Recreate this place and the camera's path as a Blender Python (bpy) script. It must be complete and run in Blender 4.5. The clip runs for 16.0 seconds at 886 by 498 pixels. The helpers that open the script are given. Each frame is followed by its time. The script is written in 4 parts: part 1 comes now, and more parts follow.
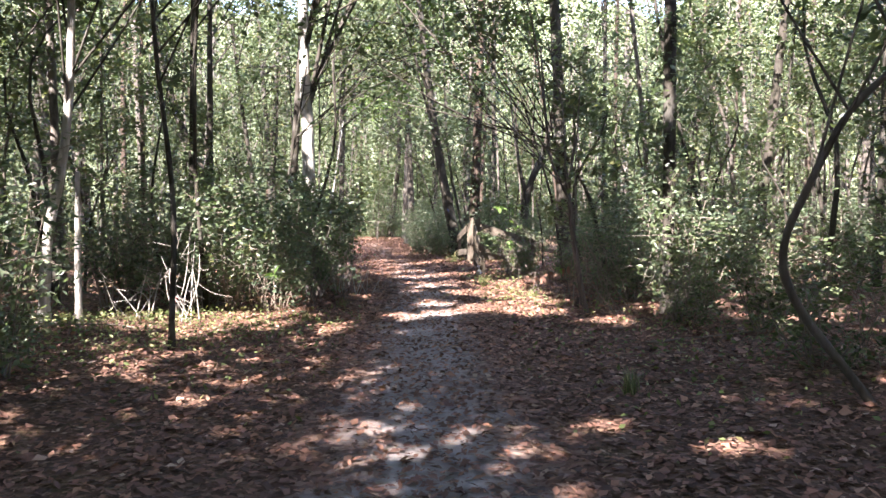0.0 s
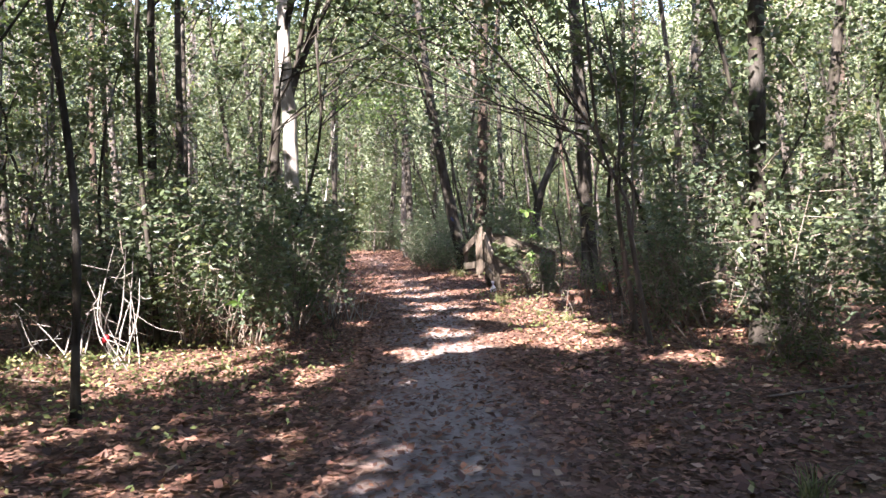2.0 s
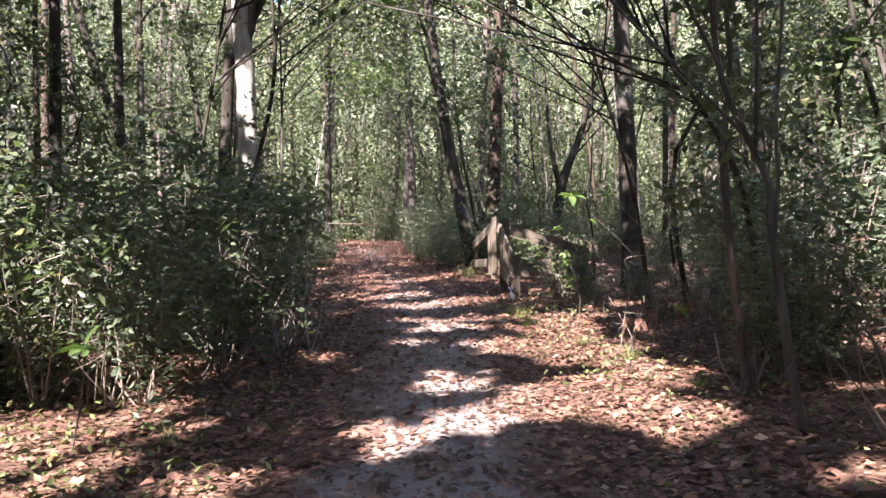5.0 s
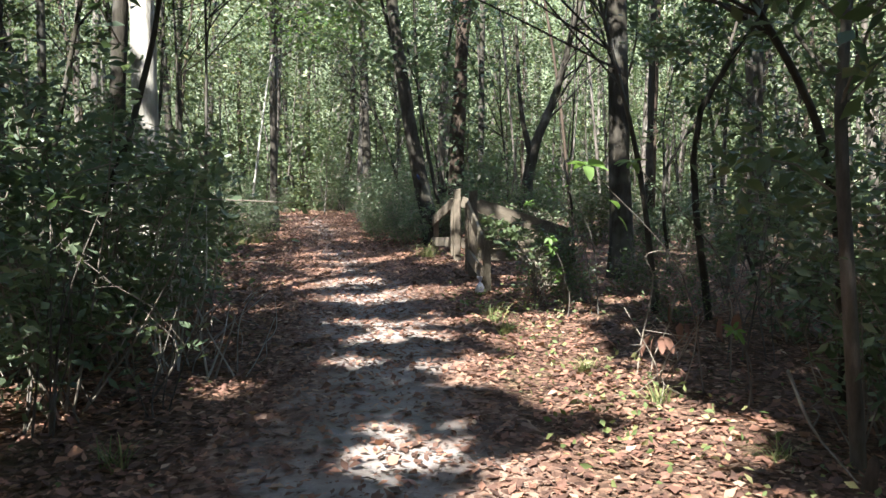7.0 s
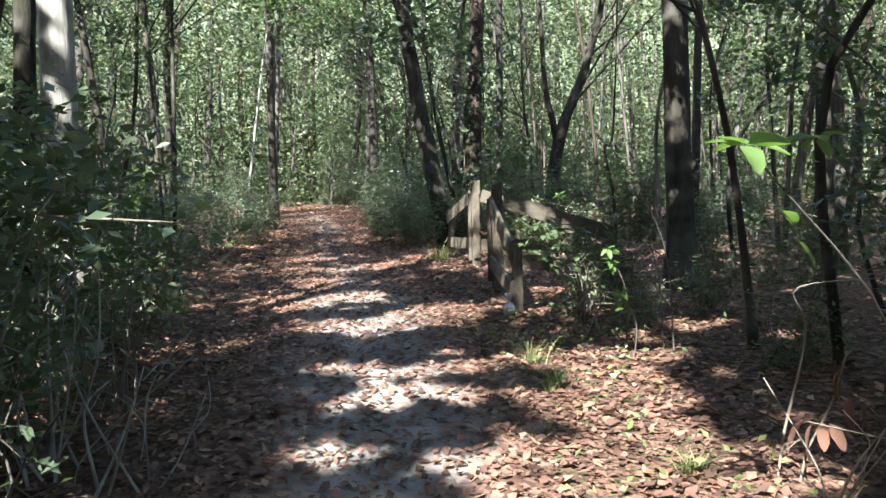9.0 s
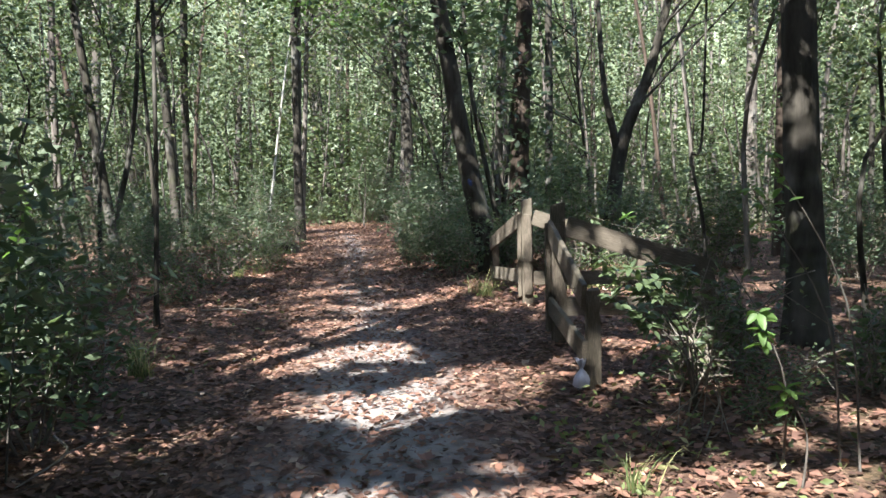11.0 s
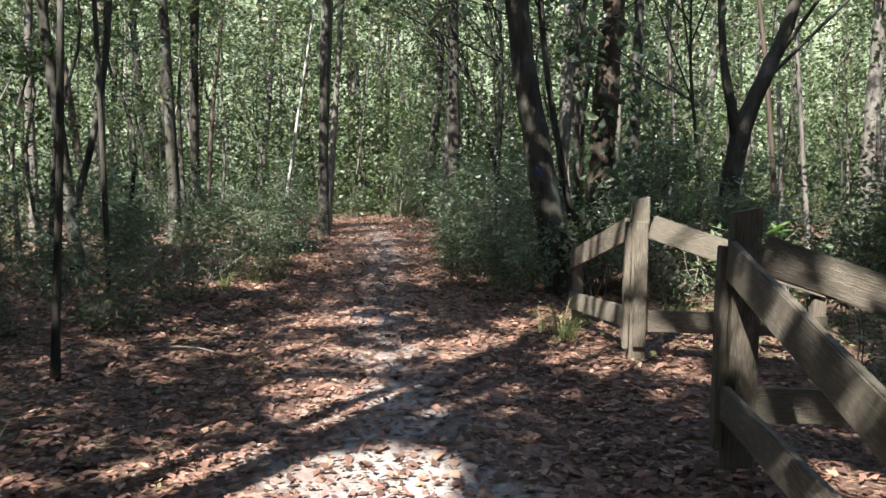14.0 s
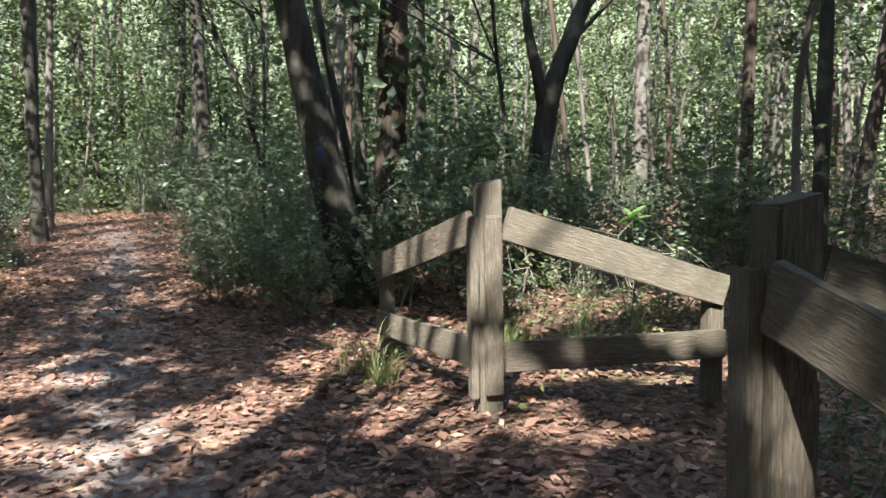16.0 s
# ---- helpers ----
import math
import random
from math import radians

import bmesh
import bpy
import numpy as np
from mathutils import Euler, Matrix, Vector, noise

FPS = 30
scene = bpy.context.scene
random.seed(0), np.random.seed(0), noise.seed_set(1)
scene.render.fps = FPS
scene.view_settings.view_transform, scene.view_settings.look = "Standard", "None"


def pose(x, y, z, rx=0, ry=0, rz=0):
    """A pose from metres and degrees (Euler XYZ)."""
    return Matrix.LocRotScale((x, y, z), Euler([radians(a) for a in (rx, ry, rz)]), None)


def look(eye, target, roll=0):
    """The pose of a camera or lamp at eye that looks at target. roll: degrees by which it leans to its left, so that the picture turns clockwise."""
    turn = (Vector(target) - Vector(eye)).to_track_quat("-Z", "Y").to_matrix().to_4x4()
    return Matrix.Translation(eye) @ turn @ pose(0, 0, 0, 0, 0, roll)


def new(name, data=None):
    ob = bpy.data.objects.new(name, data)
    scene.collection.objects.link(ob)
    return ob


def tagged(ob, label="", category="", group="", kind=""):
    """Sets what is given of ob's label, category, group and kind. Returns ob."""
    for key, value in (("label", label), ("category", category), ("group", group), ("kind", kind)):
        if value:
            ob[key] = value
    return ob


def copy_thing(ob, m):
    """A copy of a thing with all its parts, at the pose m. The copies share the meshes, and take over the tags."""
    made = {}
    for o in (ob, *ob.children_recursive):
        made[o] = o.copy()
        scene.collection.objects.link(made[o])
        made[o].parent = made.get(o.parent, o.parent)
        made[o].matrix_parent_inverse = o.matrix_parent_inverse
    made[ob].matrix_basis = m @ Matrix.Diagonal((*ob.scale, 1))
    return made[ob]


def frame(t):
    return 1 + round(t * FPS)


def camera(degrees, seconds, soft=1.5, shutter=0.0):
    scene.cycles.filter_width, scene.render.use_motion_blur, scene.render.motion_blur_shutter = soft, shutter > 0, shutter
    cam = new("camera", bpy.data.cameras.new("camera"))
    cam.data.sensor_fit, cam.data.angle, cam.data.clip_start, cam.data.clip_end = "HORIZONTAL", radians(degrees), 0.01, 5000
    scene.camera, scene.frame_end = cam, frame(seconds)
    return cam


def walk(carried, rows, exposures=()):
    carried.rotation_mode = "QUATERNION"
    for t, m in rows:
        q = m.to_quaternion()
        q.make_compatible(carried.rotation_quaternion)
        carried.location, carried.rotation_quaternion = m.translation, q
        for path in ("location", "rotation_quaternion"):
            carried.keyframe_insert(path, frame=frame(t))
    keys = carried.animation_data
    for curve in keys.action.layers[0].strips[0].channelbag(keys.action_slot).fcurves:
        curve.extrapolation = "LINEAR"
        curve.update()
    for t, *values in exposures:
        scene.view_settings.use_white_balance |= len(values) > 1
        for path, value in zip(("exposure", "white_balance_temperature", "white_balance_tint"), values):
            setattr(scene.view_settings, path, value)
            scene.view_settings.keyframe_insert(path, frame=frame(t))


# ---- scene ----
cam = camera(58.1, 16.0, soft=1.5, shutter=0.12)
PATH = [
    (0, (0.59, -1.275, 1.324), (0.581, 0.723, 1.241), -0.7),
    (0.5, (0.557, -0.611, 1.34), (0.565, 1.387, 1.252), -1.0),
    (1, (0.403, 0.015, 1.313), (0.41, 2.013, 1.235), -1.4),
    (1.5, (0.387, 0.674, 1.282), (0.4, 2.672, 1.212), -1.7),
    (2, (0.369, 1.333, 1.259), (0.368, 3.332, 1.206), -1.8),
    (2.5, (0.366, 1.919, 1.286), (0.358, 3.918, 1.224), -1.8),
    (3, (0.43, 2.519, 1.286), (0.395, 4.517, 1.22), -2.0),
    (3.5, (0.338, 3.109, 1.276), (0.284, 5.107, 1.203), -1.9),
    (3.7, (0.35, 3.336, 1.285), (0.294, 5.334, 1.211), -2.0),
    (5.8, (0.425, 5.829, 1.283), (0.448, 7.826, 1.182), -0.4),
    (6, (0.399, 6.065, 1.305), (0.438, 8.062, 1.189), -0.3),
    (6.5, (0.442, 6.64, 1.284), (0.514, 8.634, 1.143), 0.2),
    (7, (0.431, 7.165, 1.332), (0.517, 9.156, 1.171), -0.2),
    (7.5, (0.416, 7.673, 1.362), (0.517, 9.663, 1.193), -0.4),
    (8, (0.477, 8.266, 1.379), (0.569, 10.256, 1.206), -0.5),
    (8.5, (0.444, 8.81, 1.373), (0.513, 10.8, 1.188), -0.7),
    (9, (0.489, 9.371, 1.374), (0.539, 11.362, 1.185), -1.2),
    (9.2, (0.492, 9.576, 1.407), (0.528, 11.567, 1.229), -1.4),
    (11.3, (0.505, 11.982, 1.383), (0.442, 13.976, 1.244), -1.0),
    (11.5, (0.488, 12.234, 1.358), (0.419, 14.229, 1.227), -0.5),
    (12, (0.416, 12.791, 1.348), (0.317, 14.785, 1.222), 0.1),
    (12.5, (0.352, 13.355, 1.346), (0.235, 15.348, 1.219), 0.6),
    (13, (0.329, 13.905, 1.398), (0.187, 15.895, 1.256), 0.8),
    (13.5, (0.225, 14.467, 1.375), (0.071, 16.455, 1.217), 0.9),
    (14, (0.206, 15.018, 1.348), (0.062, 17.006, 1.184), 0.7),
    (14.5, (0.122, 15.563, 1.356), (0.018, 17.553, 1.186), 0.4),
    (15, (0.078, 16.082, 1.375), (0.095, 18.074, 1.2), -0.1),
    (15.5, (0.117, 16.616, 1.377), (0.299, 18.6, 1.193), -0.8),
    (16, (0.077, 17.193, 1.325), (0.523, 19.132, 1.126), -0.9),
]
walk(cam, [(t, look(eye, target, roll)) for t, eye, target, roll in PATH],
     [(0, 3.19, 6500, 23), (3.7, 2.76, 6550, 28), (6.4, 2.53, 6400, 20), (7.2, 2.42, 6250, 7), (9, 2.48, 6050, 6), (12, 2.17, 6150, 10), (14.8, 2.08, 6250, 8), (16, 2.27, 6250, 7)])

# ---- world, sun, exposure ----
SUN_EL = radians(44)
SUN_AZ = Vector((-0.42, -0.907, 0)).normalized()
SUN_DIR = Vector((SUN_AZ.x * math.cos(SUN_EL), SUN_AZ.y * math.cos(SUN_EL), math.sin(SUN_EL)))
world = bpy.data.worlds.new("sky")
scene.world = world
world.use_nodes = True
wn = world.node_tree
sky = wn.nodes.new("ShaderNodeTexSky")
sky.sky_type = "NISHITA"
sky.sun_disc = False
sky.sun_elevation = SUN_EL
sky.sun_rotation = math.atan2(SUN_AZ.x, SUN_AZ.y)
wn.links.new(sky.outputs[0], wn.nodes["Background"].inputs[0])
wn.nodes["Background"].inputs[1].default_value = 0.15
sun_data = bpy.data.lights.new("sun", "SUN")
sun_data.energy = 5.0
sun_data.angle = radians(0.55)
sun_data.color = (1.0, 0.95, 0.87)
sun = new("sun", sun_data)
sun.matrix_world = look(SUN_DIR * 40, (0, 0, 0))



# ---- materials ----
class Nodes:
    def __init__(self, name):
        self.mat = bpy.data.materials.new(name)
        self.mat.use_nodes = True
        self.t = self.mat.node_tree
        self.b = self.t.nodes["Principled BSDF"]

    def n(self, kind, **sockets):
        node = self.t.nodes.new(kind)
        for key, v in sockets.items():
            self.set(node, key, v)
        return node

    def set(self, node, key, v):
        s = node.inputs[int(key[1:])] if key[0] == "i" and key[1:].isdigit() else node.inputs[key]
        if hasattr(v, "is_output"):
            self.t.links.new(v, s)
        else:
            s.default_value = v

    def noise(self, scale, detail=4.0, rough=0.6, coords=None, stretch=None):
        c = coords or self.n("ShaderNodeTexCoord").outputs["Object"]
        if stretch:
            m = self.n("ShaderNodeMapping", Vector=c, Scale=stretch)
            c = m.outputs[0]
        return self.n("ShaderNodeTexNoise", Vector=c, Scale=scale, Detail=detail, Roughness=rough).outputs["Fac"]

    def ramp(self, fac, stops):
        r = self.n("ShaderNodeValToRGB", Fac=fac)
        e = r.color_ramp.elements
        while len(e) < len(stops):
            e.new(0.5)
        for el, (p, c) in zip(e, stops):
            el.position, el.color = p, (*c, 1)
        return r.outputs[0]

    def mix(self, fac, a, b, mode="MIX"):
        m = self.n("ShaderNodeMix")
        m.data_type, m.blend_type = "RGBA", mode
        for s, v in ((m.inputs[0], fac), (m.inputs[6], a), (m.inputs[7], b)):
            if hasattr(v, "is_output"):
                self.t.links.new(v, s)
            else:
                s.default_value = v if isinstance(v, float) else (*v, 1)
        return m.outputs[2]

    def math(self, op, a, b=0.0):
        m = self.n("ShaderNodeMath", i0=a, i1=b)
        m.operation = op
        return m.outputs[0]

    def bump(self, height, strength=0.5, dist=0.02):
        b = self.n("ShaderNodeBump", Height=height, Strength=strength, Distance=dist)
        self.set(self.b, "Normal", b.outputs[0])

    def base(self, color, rough=0.8, spec=0.3):
        self.set(self.b, "Base Color", color)
        self.set(self.b, "Roughness", rough)
        self.set(self.b, "Specular IOR Level", spec)
        return self.mat


def island(m):
    return m.n("ShaderNodeNewGeometry").outputs["Random Per Island"]


def leaf_material(name, stops, translucent=0.35, rough=0.5):
    m = Nodes(name)
    col = m.ramp(island(m), stops)
    big = m.noise(0.45, 2, coords=m.n("ShaderNodeNewGeometry").outputs["Position"])
    col = m.mix(m.math("MULTIPLY", big, 0.5), col, (0.115, 0.13, 0.07), "MIX") if translucent > 0.2 else col
    m.base(col, rough, 0.4)
    tr = m.n("ShaderNodeBsdfTranslucent", Color=m.mix(1.0, col, (1.25, 1.4, 0.8), "MULTIPLY"))
    mx = m.n("ShaderNodeMixShader", Fac=translucent, i1=m.b.outputs[0], i2=tr.outputs[0])
    m.t.links.new(mx.outputs[0], m.t.nodes["Material Output"].inputs[0])
    return m.mat


LEAF_DARK = leaf_material("evergreen_leaf", [(0.0, (0.05, 0.08, 0.055)), (0.5, (0.1, 0.145, 0.092)), (0.85, (0.15, 0.2, 0.125)), (1.0, (0.24, 0.26, 0.17))], 0.36, 0.36)
LEAF_MID = leaf_material("understory_leaf", [(0.0, (0.04, 0.065, 0.035)), (0.45, (0.075, 0.115, 0.055)), (0.85, (0.125, 0.17, 0.08)), (1.0, (0.22, 0.22, 0.09))], 0.33, 0.42)
LEAF_CANOPY = leaf_material("canopy_leaf", [(0.0, (0.036, 0.054, 0.03)), (0.5, (0.07, 0.1, 0.05)), (0.85, (0.115, 0.145, 0.07)), (1.0, (0.22, 0.21, 0.09))], 0.32, 0.45)
LEAF_BRIGHT = leaf_material("young_leaf", [(0.0, (0.08, 0.16, 0.04)), (0.6, (0.13, 0.24, 0.06)), (1.0, (0.22, 0.3, 0.08))], 0.45)
LEAF_DEAD = leaf_material("dead_leaf", [(0.0, (0.062, 0.036, 0.027)), (0.4, (0.135, 0.072, 0.053)), (0.75, (0.225, 0.118, 0.085)), (0.92, (0.33, 0.17, 0.11)), (1.0, (0.38, 0.28, 0.21))], 0.12, 0.75)
GRASS = leaf_material("grass_blade", [(0.0, (0.08, 0.12, 0.04)), (0.6, (0.16, 0.2, 0.07)), (1.0, (0.4, 0.36, 0.18))], 0.3)


def bark_material(name, dark, light, moss=0.25, pale=0.0):
    m = Nodes(name)
    pos = m.n("ShaderNodeNewGeometry").outputs["Position"]
    fine = m.noise(9, 6, 0.7, pos, (1, 1, 0.22))
    big = m.noise(1.7, 3, 0.6, pos)
    col = m.ramp(fine, [(0.3, dark), (0.7, light)])
    blot = m.ramp(big, [(0.52, (0, 0, 0)), (0.66, (1, 1, 1))])
    col = m.mix(m.math("MULTIPLY", blot, 0.32 + pale), col, (0.24, 0.235, 0.21))
    patches = m.ramp(m.noise(3.1, 4, 0.65, pos), [(0.55, (0, 0, 0)), (0.7, (1, 1, 1))])
    col = m.mix(m.math("MULTIPLY", patches, moss), col, (0.07, 0.085, 0.035))
    m.bump(fine, 0.9, 0.03)
    return m.base(col, 0.9, 0.15)


BARK_DARK = bark_material("dark_bark", (0.018, 0.016, 0.013), (0.075, 0.067, 0.055))
BARK_RED = bark_material("reddish_bark", (0.03, 0.022, 0.017), (0.098, 0.074, 0.058), 0.12, -0.3)
BARK_GREY = bark_material("grey_bark", (0.05, 0.043, 0.037), (0.17, 0.15, 0.13), 0.2)
BARK_PALE = bark_material("pale_bark", (0.17, 0.155, 0.135), (0.56, 0.54, 0.49), 0.3, 0.0)
TWIG = bark_material("twig_bark", (0.11, 0.09, 0.072), (0.3, 0.26, 0.215), 0.05)


def ground_material():
    m = Nodes("leaf_litter_ground")
    pos = m.n("ShaderNodeNewGeometry").outputs["Position"]
    v = m.n("ShaderNodeTexVoronoi", Vector=pos, Scale=26.0, Randomness=1.0)
    cell = m.n("ShaderNodeSeparateColor", Color=v.outputs["Color"]).outputs[0]
    litter = m.ramp(cell, [(0.0, (0.055, 0.034, 0.025)), (0.4, (0.12, 0.068, 0.048)), (0.75, (0.2, 0.115, 0.08)), (1.0, (0.3, 0.2, 0.14))])
    soil = m.ramp(m.noise(4, 6, 0.7, pos), [(0.35, (0.05, 0.04, 0.032)), (0.7, (0.14, 0.105, 0.08))])
    green = m.ramp(m.noise(0.9, 5, 0.7, pos), [(0.55, (0, 0, 0)), (0.68, (1, 1, 1))])
    col = m.mix(0.7, soil, litter)
    col = m.mix(m.math("MULTIPLY", green, 0.35), col, (0.10, 0.115, 0.045))
    h = m.math("ADD", m.math("MULTIPLY", v.outputs["Distance"], 0.8), m.noise(30, 4, 0.7, pos))
    m.bump(h, 0.8, 0.03)
    return m.base(col, 0.95, 0.1)


def trail_material():
    m = Nodes("sandy_trail")
    pos = m.n("ShaderNodeNewGeometry").outputs["Position"]
    edge = m.n("ShaderNodeAttribute")
    edge.attribute_name = "edge"
    v = m.n("ShaderNodeTexVoronoi", Vector=pos, Scale=17.0, Randomness=1.0)
    cell = m.n("ShaderNodeSeparateColor", Color=v.outputs["Color"]).outputs[0]
    litter = m.ramp(cell, [(0.0, (0.07, 0.042, 0.032)), (0.5, (0.16, 0.095, 0.07)), (1.0, (0.3, 0.21, 0.16))])
    sand = m.ramp(m.noise(3.0, 8, 0.75, pos), [(0.3, (0.2, 0.172, 0.16)), (0.55, (0.34, 0.31, 0.29)), (0.75, (0.46, 0.425, 0.4))])
    grit = m.noise(70, 3, 0.6, pos)
    sand = m.mix(m.math("MULTIPLY", grit, 0.35), sand, (0.12, 0.09, 0.075))
    broken = m.math("ADD", edge.outputs["Fac"], m.math("MULTIPLY", m.math("SUBTRACT", m.noise(2.2, 6, 0.75, pos), 0.5), 1.9))
    fac = m.ramp(broken, [(0.16, (0, 0, 0)), (0.7, (1, 1, 1))])
    m.bump(m.math("ADD", grit, m.math("MULTIPLY", cell, 0.6)), 0.6, 0.015)
    return m.base(m.mix(fac, sand, litter), 0.95, 0.1)


GROUND = ground_material()
TRAIL = trail_material()


def weathered_wood():
    m = Nodes("weathered_wood")
    c = m.n("ShaderNodeTexCoord").outputs["Object"]
    grain = m.noise(14, 6, 0.7, c, (1, 9, 9))
    rnd = m.n("ShaderNodeObjectInfo").outputs["Random"]
    col = m.ramp(grain, [(0.25, (0.035, 0.029, 0.022)), (0.55, (0.13, 0.106, 0.082)), (0.8, (0.3, 0.262, 0.212))])
    col = m.mix(m.math("MULTIPLY", rnd, 0.35), col, (0.2, 0.18, 0.14))
    stain = m.ramp(m.noise(2.6, 5, 0.7, c), [(0.5, (0, 0, 0)), (0.72, (1, 1, 1))])
    col = m.mix(m.math("MULTIPLY", stain, 0.55), col, (0.06, 0.057, 0.037))
    m.bump(grain, 0.8, 0.014)
    return m.base(col, 0.9, 0.15)


WOOD = weathered_wood()


def plain(name, color, rough=0.6, other=None, scale=20):
    m = Nodes(name)
    col = m.mix(m.noise(scale, 4), color, other or tuple(v * 0.6 for v in color))
    return m.base(col, rough, 0.4)


PLASTIC = plain("white_plastic_film", (0.62, 0.62, 0.72), 0.35, (0.4, 0.42, 0.55), 25)
BLUE = plain("blue_blaze_paint", (0.02, 0.035, 0.13), 0.85, (0.06, 0.08, 0.16), 40)
RED = plain("red_plastic", (0.55, 0.03, 0.04), 0.5)


# ---- mesh helpers ----
def mesh(name, verts, faces, material):
    """One mesh from an array of vertices and arrays of faces of equal length."""
    me = bpy.data.meshes.new(name)
    verts = np.asarray(verts, np.float32).reshape(-1, 3)
    me.vertices.add(len(verts))
    me.vertices.foreach_set("co", verts.ravel())
    sets = [np.asarray(f, np.int32) for f in (faces if isinstance(faces, list) else [faces]) if len(f)]
    loops = np.concatenate([f.ravel() for f in sets])
    sizes = np.concatenate([np.full(len(f), f.shape[1], np.int32) for f in sets])
    me.loops.add(len(loops))
    me.loops.foreach_set("vertex_index", loops)
    me.polygons.add(len(sizes))
    me.polygons.foreach_set("loop_start", np.concatenate([[0], np.cumsum(sizes)[:-1]]).astype(np.int32))
    me.update(calc_edges=True)
    me.materials.append(material)
    return me


def smooth(me):
    me.polygons.foreach_set("use_smooth", np.ones(len(me.polygons), bool))
    return me


def part(name, me, parent, label="", m=None):
    ob = new(name, me)
    ob.parent = parent
    if m is not None:
        ob.matrix_basis = m
    if label:
        tagged(ob, label)
    return ob


def tube(points, radii, segs=8, rough=0.0, rng=None):
    """A round, tapered limb along points: vertices and quads."""
    p = np.asarray(points, float)
    r = np.asarray(radii, float)
    d = np.gradient(p, axis=0)
    d /= np.linalg.norm(d, axis=1)[:, None] + 1e-9
    side = np.cross(d, (0.13, 0.97, 0.2))
    side /= np.linalg.norm(side, axis=1)[:, None] + 1e-9
    up = np.cross(d, side)
    a = np.linspace(0, 2 * np.pi, segs, endpoint=False)
    rr = r[:, None] * (1 + (rng.normal(0, rough, (len(p), segs)) if rng is not None and rough else 0))
    v = p[:, None] + rr[..., None] * (np.cos(a)[None, :, None] * side[:, None] + np.sin(a)[None, :, None] * up[:, None])
    i, j = np.meshgrid(np.arange(len(p) - 1), np.arange(segs), indexing="ij")
    k = (j + 1) % segs
    f = np.stack([i * segs + j, i * segs + k, (i + 1) * segs + k, (i + 1) * segs + j], -1).reshape(-1, 4)
    return v.reshape(-1, 3), f


def join(pieces):
    vs, fs, n = [], [], 0
    for v, f in pieces:
        vs.append(v)
        fs.append(f + n)
        n += len(v)
    return np.concatenate(vs), np.concatenate(fs)


def resample(points, n):
    """A smooth line through a few points (Catmull-Rom)."""
    p = np.asarray(points, float)
    if len(p) < 3:
        return p[0] + (p[-1] - p[0]) * np.linspace(0, 1, n)[:, None]
    q = np.vstack([2 * p[0] - p[1], p, 2 * p[-1] - p[-2]])
    out = []
    for t in np.linspace(0, len(p) - 1, n):
        i = min(int(t), len(p) - 2)
        u = t - i
        a, b, c, d = q[i : i + 4]
        out.append(0.5 * (2 * b + (c - a) * u + (2 * a - 5 * b + 4 * c - d) * u**2 + (3 * b - a - 3 * c + d) * u**3))
    return np.array(out)


def leaves(rng, centers, length, width=0.45, droop=0.25, flat=0.6):
    """Folded pointed leaves, two faces each, at the centers."""
    n = len(centers)
    L = np.asarray(length) * rng.uniform(0.65, 1.3, n)
    az = rng.uniform(0, 2 * np.pi, n)
    tilt = rng.normal(-droop, 0.45, n)
    d = np.stack([np.cos(az) * np.cos(tilt), np.sin(az) * np.cos(tilt), np.sin(tilt)], -1)
    nrm = rng.normal(0, 1, (n, 3)) * (1 - flat) + np.array([0, 0, flat])
    s = np.cross(d, nrm)
    s /= np.linalg.norm(s, axis=1)[:, None] + 1e-9
    up = np.cross(s, d)
    c = np.asarray(centers)
    w = (L * width * 0.5)[:, None]
    L = L[:, None]
    fold = 0.35
    v = np.stack([c - d * L * 0.5, c + s * w + up * w * fold - d * L * 0.05, c + d * L * 0.5, c - s * w + up * w * fold - d * L * 0.05], 1)
    b = np.arange(n)[:, None] * 4
    f = np.concatenate([b + [0, 1, 2], b + [0, 2, 3]], 1).reshape(-1, 3)
    return v.reshape(-1, 3), f


# ---- plan of the ground and the trail ----
TRAIL_Y = np.array([-40, 0, 5, 9.5, 12.4, 15, 18, 20, 22, 25, 28, 31, 36, 39, 41, 44, 60.0])
TRAIL_X = np.array([1.5, 0.6, 0.42, 0.3, 0.25, 0.15, -0.2, -0.42, -0.85, -1.25, -1.7, -2.15, -3.1, -4.5, -6.5, -11.0, -40.0])


def trail_x(y):
    return np.interp(y, TRAIL_Y, TRAIL_X)


def ground_z(x, y):
    x, y = np.asarray(x, float), np.asarray(y, float)
    z = np.interp(y, [20, 26, 36], [-0.09, 0.0, 0.1])
    off = np.abs(x - trail_x(y))
    side = np.clip((off - 1.0) / 2.5, 0, 1)
    z = z + side * (0.05 + 0.06 * np.sin(0.9 * x + 0.7 * y) + 0.04 * np.sin(2.1 * x - 1.3 * y + 1)) 
    return z + 0.012 * np.sin(3.1 * x + 1.7 * y) * np.sin(2.3 * y - 1.1 * x)


def on_ground(x, y):
    return float(ground_z(x, y))


